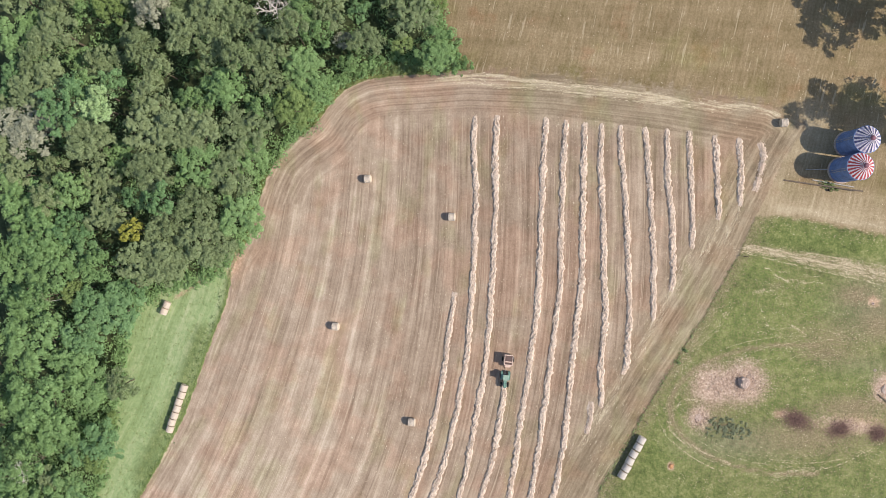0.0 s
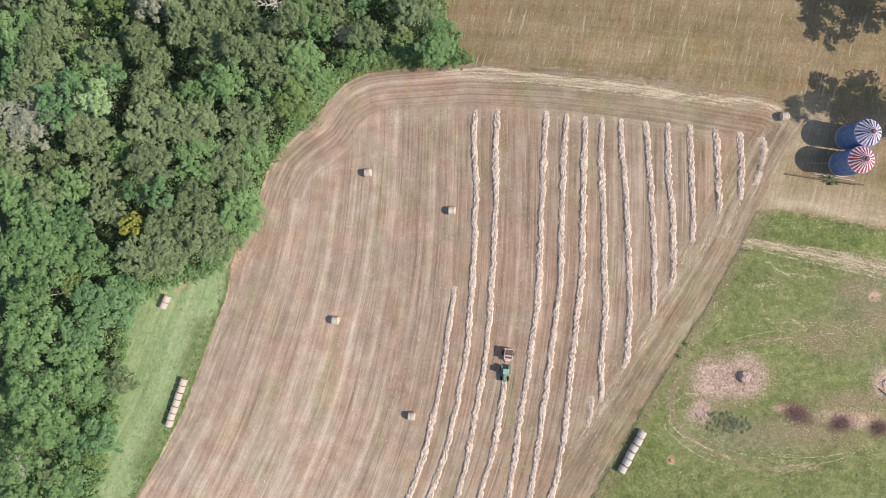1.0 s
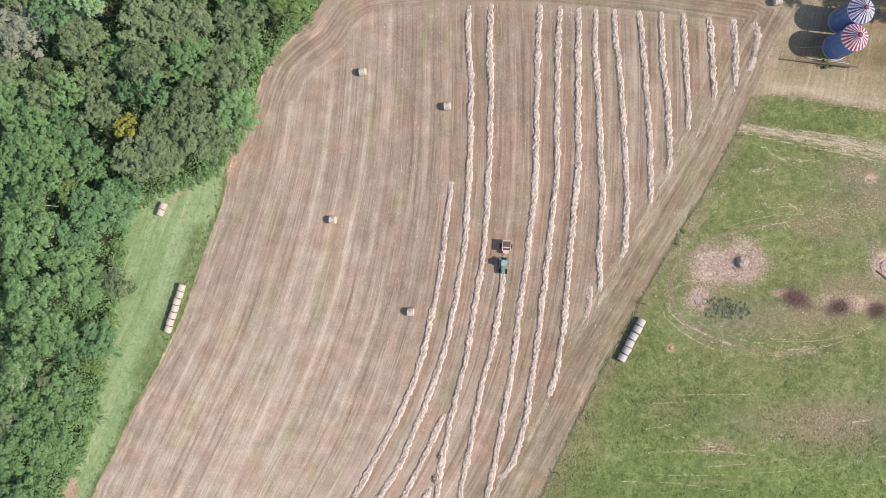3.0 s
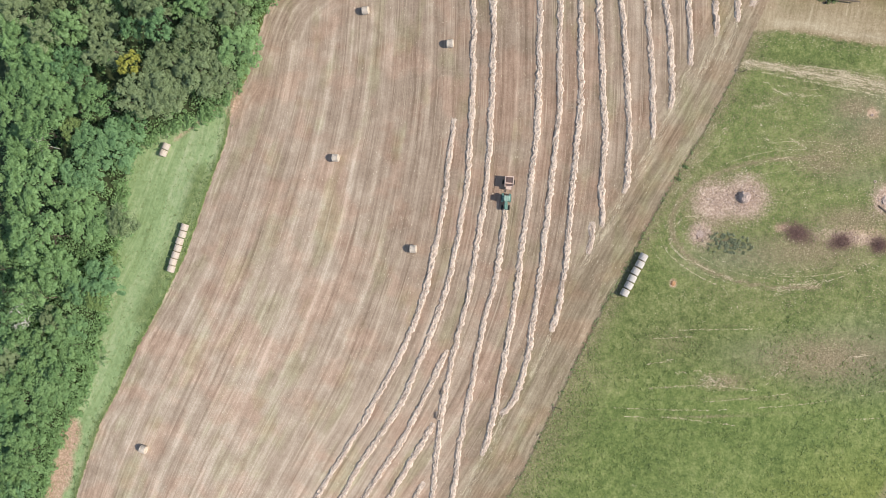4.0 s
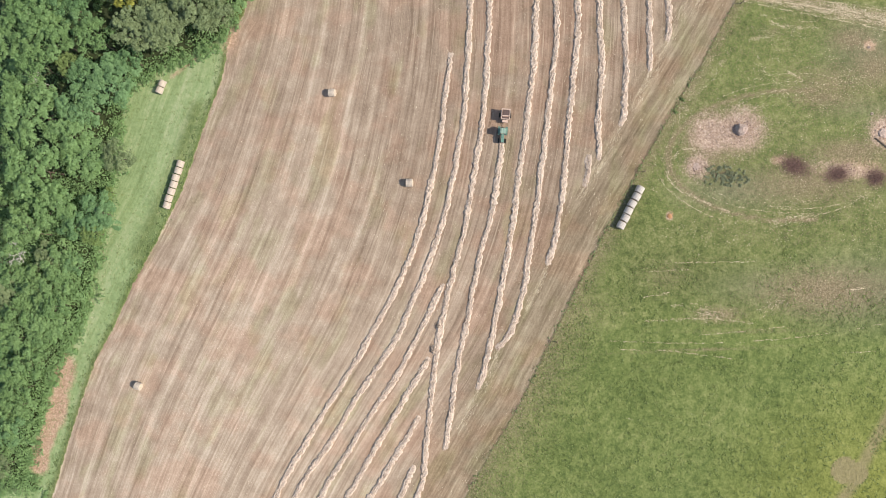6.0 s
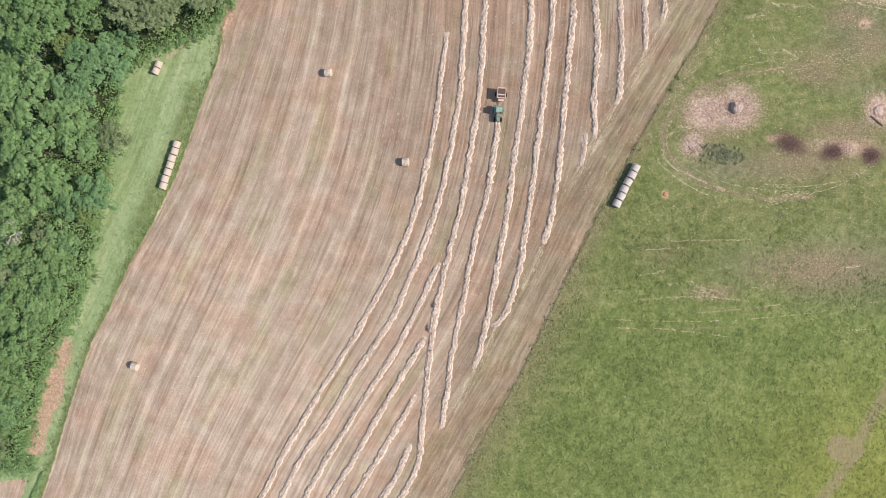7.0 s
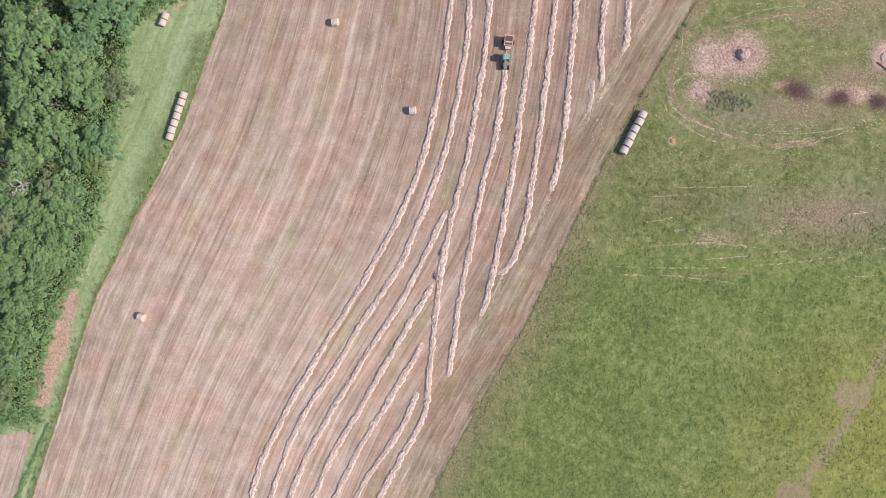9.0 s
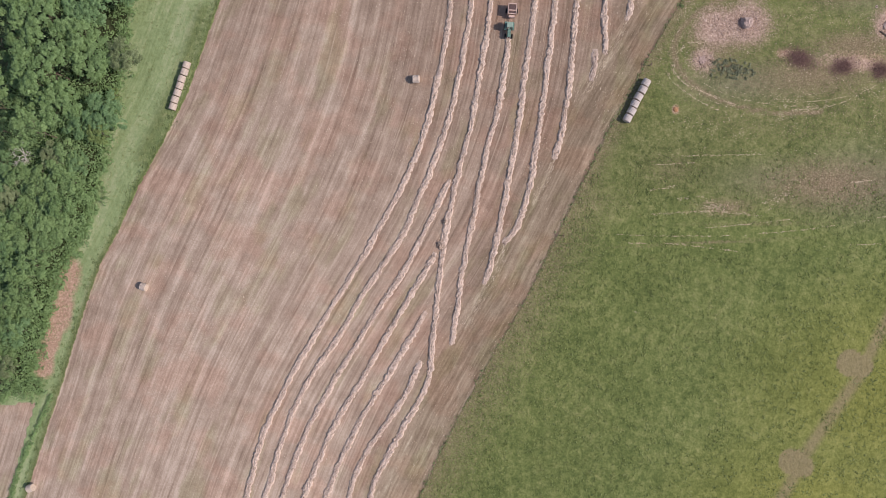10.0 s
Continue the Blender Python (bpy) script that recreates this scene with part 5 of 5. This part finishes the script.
pool = np.column_stack([prng.uniform(-2, 84, 40000), prng.uniform(3, 56, 40000)])
pool = pool[inside(NORTH, pool[:, 0], pool[:, 1])]
pool = pool[lattice(pool[:, 0] / 3, pool[:, 1] / 1.2, 44) > 0.6][:900]
chaff("meadow_chaff", pool, 1.3, 0.17, "scattered pale straw on the dry meadow", 45, 0.8)
STRAY = [
    ([(1.7, 31.4), (8.0, 31.7), (15.2, 30.4), (28.4, 28.6), (42.3, 26.2), (55.0, 24.6)], 0.26, 420), ([(1.7, 30.6), (10.0, 29.7), (27.4, 27.4), (40.0, 25.6), (51.1, 23.8)], 0.30, 300),
    *[([(x, y + side * (0.45 + (x - 53) * 0.050)) for x, y in ((53.5, -0.3), (61.6, -1.9), (70.0, -3.6), (78.0, -5.4), (87.0, -7.4))], 0.06 + (x0 % 3) * 0.05, 90 + 90 * (x0 % 2)) for x0, side in enumerate((-1.0, -0.66, -0.36, -0.08, 0.2, 0.5, 0.8, 1.0))],
    ([(54.0, -0.5), (62.0, -2.0), (70.0, -3.7), (78.0, -5.4), (86.0, -7.2)], 0.75, 260), ([(56.0, 3.4), (62.0, 2.9), (70.0, 1.4), (77.3, 0.2)], 0.7, 190), ([(58.0, 5.0), (63.1, 4.6), (68.9, 3.4), (77.4, 1.8)], 0.4, 190),
    ([(52.0, -0.9), (59.6, -2.9), (70.7, -5.4), (77.9, -6.9)], 0.10, 420), ([(57.0, -4.1), (61.5, -5.0), (66.0, -5.6)], 0.12, 120), ([(58.5, -5.6), (63.5, -6.4)], 0.14, 90),
    ([(45.4, -27.7), (42.4, -27.7), (40.5, -30.3), (40.0, -32.3), (41.5, -34.3), (45.4, -36.5), (50.3, -38.7)], 0.28, 620), ([(39.0, -32.8), (41.0, -35.3), (43.9, -37.6), (47.4, -39.5)], 0.12, 170),
    *[([(62 - a * math.cos(q), -29.5 + b * math.sin(q)) for q in np.linspace(q0, q1, 9)], 0.09, m) for a, b, q0, q1, m in (
        (22.6, 11.6, -1.5, 0.5, 170), (21.4, 10.9, -1.2, 0.7, 130), (20.0, 9.6, -1.55, -0.2, 150), (18.4, 8.6, -1.6, -0.5, 110), (17.0, 9.8, 0.3, 1.3, 90), (24.0, 12.6, -1.0, 0.1, 90), (15.0, 12.2, 0.6, 1.5, 90), (22.0, 13.5, 1.0, 1.9, 150), (20.0, 15.0, 1.2, 2.1, 130), (16.0, 10.4, -2.4, -1.5, 110), (19.0, 9.0, -2.3, -1.4, 150))],
    ([(55.7, -10.6), (57.1, -14.1), (58.6, -16.5), (61.0, -18.0)], 0.15, 170), ([(56.6, -4.1), (61.0, -6.4), (66.3, -6.5)], 0.2, 150), ([(55.2, -8.3), (58.6, -7.6)], 0.3, 110), ([(61.0, -14.0), (63.4, -15.5)], 0.15, 70),
    ([(58.2, -41.0), (61.1, -40.3), (66.0, -39.4)], 0.45, 260), ([(50.8, -10.6), (47.8, -15.1), (44.9, -18.2), (42.5, -22.7)], 0.35, 300), ([(50.3, -7.6), (46.4, -13.6), (43.4, -18.7), (40.5, -23.7)], 0.45, 300),
    ([(41.3, -47.7), (55.1, -47.7)], 0.12, 170), ([(36.8, -49.2), (43.3, -48.9)], 0.12, 80), ([(35.8, -53.7), (39.7, -53.1)], 0.2, 80), ([(40.7, -55.4), (44.7, -55.1)], 0.2, 80),
    ([(35.7, -58.1), (46.6, -57.7), (54.6, -58.6)], 0.25, 330), ([(43.6, -60.7), (49.1, -60.4), (60.0, -59.3)], 0.10, 200), ([(29.7, -61.6), (39.6, -62.0), (50.6, -62.0), (62.5, -61.2), (71.5, -60.0), (77.2, -59.0)], 0.14, 420),
    ([(31.7, -63.2), (39.6, -63.4), (45.6, -64.2), (52.5, -65.1)], 0.12, 260), ([(66.5, -64.2), (77.3, -63.8)], 0.12, 110), ([(45.5, -56.6), (48.5, -57.2)], 0.7, 330), ([(56.0, -56.5), (60.0, -54.5)], 0.6, 150), ([(70.0, -53.2), (74.5, -52.4)], 0.25, 130),
    ([(60.0, -17.5), (66.0, -17.0), (76.0, -15.5)], 1.6, 420), ([(55.0, -37.5), (66.0, -38.0), (76.0, -36.5)], 1.5, 420), ([(-65.2, -37), (-67, -46), (-69.5, -57)], 0.6, 200),
]
for k, (points, wide, count) in enumerate(STRAY):
    count = int(count * (0.78 if wide < 0.3 and k > 15 else 1.0))
    line, _ = spline(points, 0.5)
    step_of = np.gradient(line, axis=0)
    pick = np.random.default_rng(500 + k).integers(0, len(line), count)
    spots = line[pick] + np.random.default_rng(600 + k).normal(0, wide * (0.55 if wide < 0.3 and k > 15 else 1.0), (count, 2)) + step_of[pick] * np.random.default_rng(700 + k).uniform(-0.5, 0.5, (count, 1))
    keep = lattice(spots[:, 0] * 0.7, spots[:, 1] * 1.9, 900 + k) * 0.6 + lattice(spots[:, 0] * 0.25, spots[:, 1] * 0.5, 930 + k) * 0.4 > 0.38
    spots, pick = spots[keep], pick[keep]
    chaff("stray_straw", spots, np.arctan2(step_of[pick, 1], step_of[pick, 0]), 0.36 if k < 2 else 0.16, "wisps of dry cut straw in a line on the grass", 800 + k, 0.07 if k < 2 else 0.28)


for k, points in enumerate(WINDROWS[4:14]):
    x, y = points[-1]
    line, _ = spline([(x, y), (x - 1.0, y - 3.0), (x - 3.2, y - 7.0)], 0.4)
    pick = np.random.default_rng(950 + k).integers(0, len(line), 150)
    spots = line[pick] + np.random.default_rng(970 + k).normal(0, 0.3, (150, 2)) * (0.4 + pick[:, None] / len(line) * 2)
    chaff("stray_straw", spots, -2.05, 0.24, "thin straw dragged over the headland from a windrow's end", 990 + k, 0.15)
pool = np.column_stack([prng.uniform(37, 86, 26000), prng.uniform(-48, -6, 26000)])
pits = np.maximum.reduce([blob(pool[:, 0], pool[:, 1], 50.5, -24.5, 3.2, 1.9), blob(pool[:, 0], pool[:, 1], 62.1, -30.8, 1.6, 1.0), blob(pool[:, 0], pool[:, 1], 69.5, -32.4, 1.3, 0.9), blob(pool[:, 0], pool[:, 1], 50.3, -32.4, 2.2, 1.0)])
keep = ~inside(FIELD, pool[:, 0], pool[:, 1]) & (pits < 0.35) & (lattice(pool[:, 0] / 4, pool[:, 1] / 2.2, 51) * 0.5 + lattice(pool[:, 0] / 1.2, pool[:, 1] / 0.8, 52) * 0.5 > 0.60)
pool = pool[keep][:2600]
chaff("dry_grass_wisps", pool, np.arctan2(-(pool[:, 0] - 62) / 3.6, (pool[:, 1] + 29)) , 0.11, "dry bleached grass wisps round the burnt ground", 53, 0.6)
clod_rng = np.random.default_rng(91)
spots = np.vstack([np.column_stack([x + clod_rng.normal(0, r, m), y + clod_rng.normal(0, r * 0.85, m)]) for x, y, r, m in ((53.2, -24.3, 2.0, 420), (48.1, -24.8, 1.5, 130), (45.2, -30.6, 1.0, 120), (77.5, -25.2, 1.4, 120), (50.5, -24.5, 3.4, 160))])
scatter("ash_clods", spots, 0.07, 0.10, 3, 0.09, CLOD, "small pale clods and straw scraps on the ash pits", 92)
spots = np.vstack([np.column_stack([x + clod_rng.normal(0, r, m), y + clod_rng.normal(0, r * 0.7, m)]) for x, y, r, m in ((62.1, -30.8, 1.8, 120), (69.5, -32.4, 1.7, 110), (73.0, -32.0, 2.2, 90), (53.2, -24.3, 2.4, 160), (45.6, -31.2, 1.2, 90))])
scatter("charred_scraps", spots, 0.05, 0.08, 3, 0.08, TWIG, "charred scraps scattered on bare soil", 93)


# ---- heaps in the pasture ----
def heap(name, at, rx, ry, high, cards, size, material, label, category, seed):
    ob = thing(name, at, 0, label, category)
    r = np.random.default_rng(seed)
    d = r.normal(size=(cards, 3))
    d[:, 2] = np.abs(d[:, 2])
    d /= np.linalg.norm(d, axis=1)[:, None]
    lump = 0.55 + 0.9 * lattice(d[:, 0] * 3 + 20, d[:, 1] * 3 + 20, seed)
    c = d * np.array([rx, ry, high]) * (lump * r.uniform(0.3, 1.0, cards))[:, None]
    v, f = leaf_cards(c, d + r.normal(0, 0.6, d.shape) + np.array([0, 0, 0.8]), size, r)
    body = tagged(new("brushwood" if material is TWIG else "foliage", mesh_of(name, v, f, material)), kind="stuff")
    body.parent = ob
    return ob


for x, y, rx, ry, seed in ((62.1, -30.8, 2.4, 1.6, 1), (69.5, -32.4, 1.9, 1.4, 2), (76.2, -33.2, 1.6, 1.5, 3)):
    heap("brush_heap", (x, y), rx, ry, 0.15, 300, 0.08, TWIG, "burnt dark brown brush heap on bare ground", "brush heap", seed)
clump = random.Random(12)
for k in range(110):
    x, y = 50.3 + clump.triangular(-1, 1) * 4.2, -32.3 + clump.triangular(-1, 1) * 2.1
    heap("shrub", (x, y - 0.12 * (x - 50)), clump.uniform(0.15, 0.42), clump.uniform(0.15, 0.38), clump.uniform(0.10, 0.25), 50, 0.10, SCRUB, "low dark scrubby bush beside the ash pit", "shrub", 20 + k)
for x, y, k in ((41.7, -20.9, 0), (42.9, -18.7, 1)):
    heap("shrub", (x, y), 0.45, 0.4, 0.4, 90, 0.12, WEED, "small dark weed bush on the field edge", "shrub", 60 + k)


# Straw heaps added to cast shade where the third windrow has two dark spots.
for x, y, k in ((-0.75, -58.9, 0), (-1.7, -63.0, 1)):
    heap("hay_clump", (x - 0.35, y), 0.5, 0.8, 0.75, 260, 0.16, STRAW, "straw heap added to cast a dark spot on a windrow", "hay clump", 80 + k)


def mound(at, r, high, label, seed, clods=26, soil=CLOD):
    ob = thing("mound", at, 0, label, "mound")
    rnd = random.Random(seed)
    bm = bmesh.new()
    bmesh.ops.create_icosphere(bm, subdivisions=4, radius=1)
    for v in bm.verts:
        n = noise.noise(v.co * 2.2 + Vector((seed, 0, 0))) * 0.25 + noise.noise(v.co * 6) * 0.12
        v.co = Vector((v.co.x * r * (1 + n), v.co.y * r * (1 + n), max(-0.1, v.co.z) * high * (1 + n)))
    part("earth", bm, soil, ob)
    for _ in range(clods):
        a, d = rnd.uniform(0, 6.28), r * rnd.uniform(0.5, 2.2)
        bm = bmesh.new()
        bmesh.ops.create_icosphere(bm, subdivisions=1, radius=rnd.uniform(0.05, 0.12))
        for v in bm.verts:
            v.co = v.co * rnd.uniform(0.7, 1.2) + Vector((d * math.cos(a), d * math.sin(a), 0.05))
        part("clod", bm, soil, ob)
    return ob


mound((52.9, -24.3), 1.05, 1.15, "pale earth mound in the middle of the ash pit", 2)
mound((45.2, -30.6), 0.7, 0.06, "low pink earth heap beside the scrub", 6, 14)
mound((77.6, -25.3), 0.8, 0.3, "pale earth heap beside the timber beam", 8, 14)
mound((40.3, -39.4), 0.4, 0.18, "small orange anthill of bare earth", 9, 8, ORANGE_EARTH)
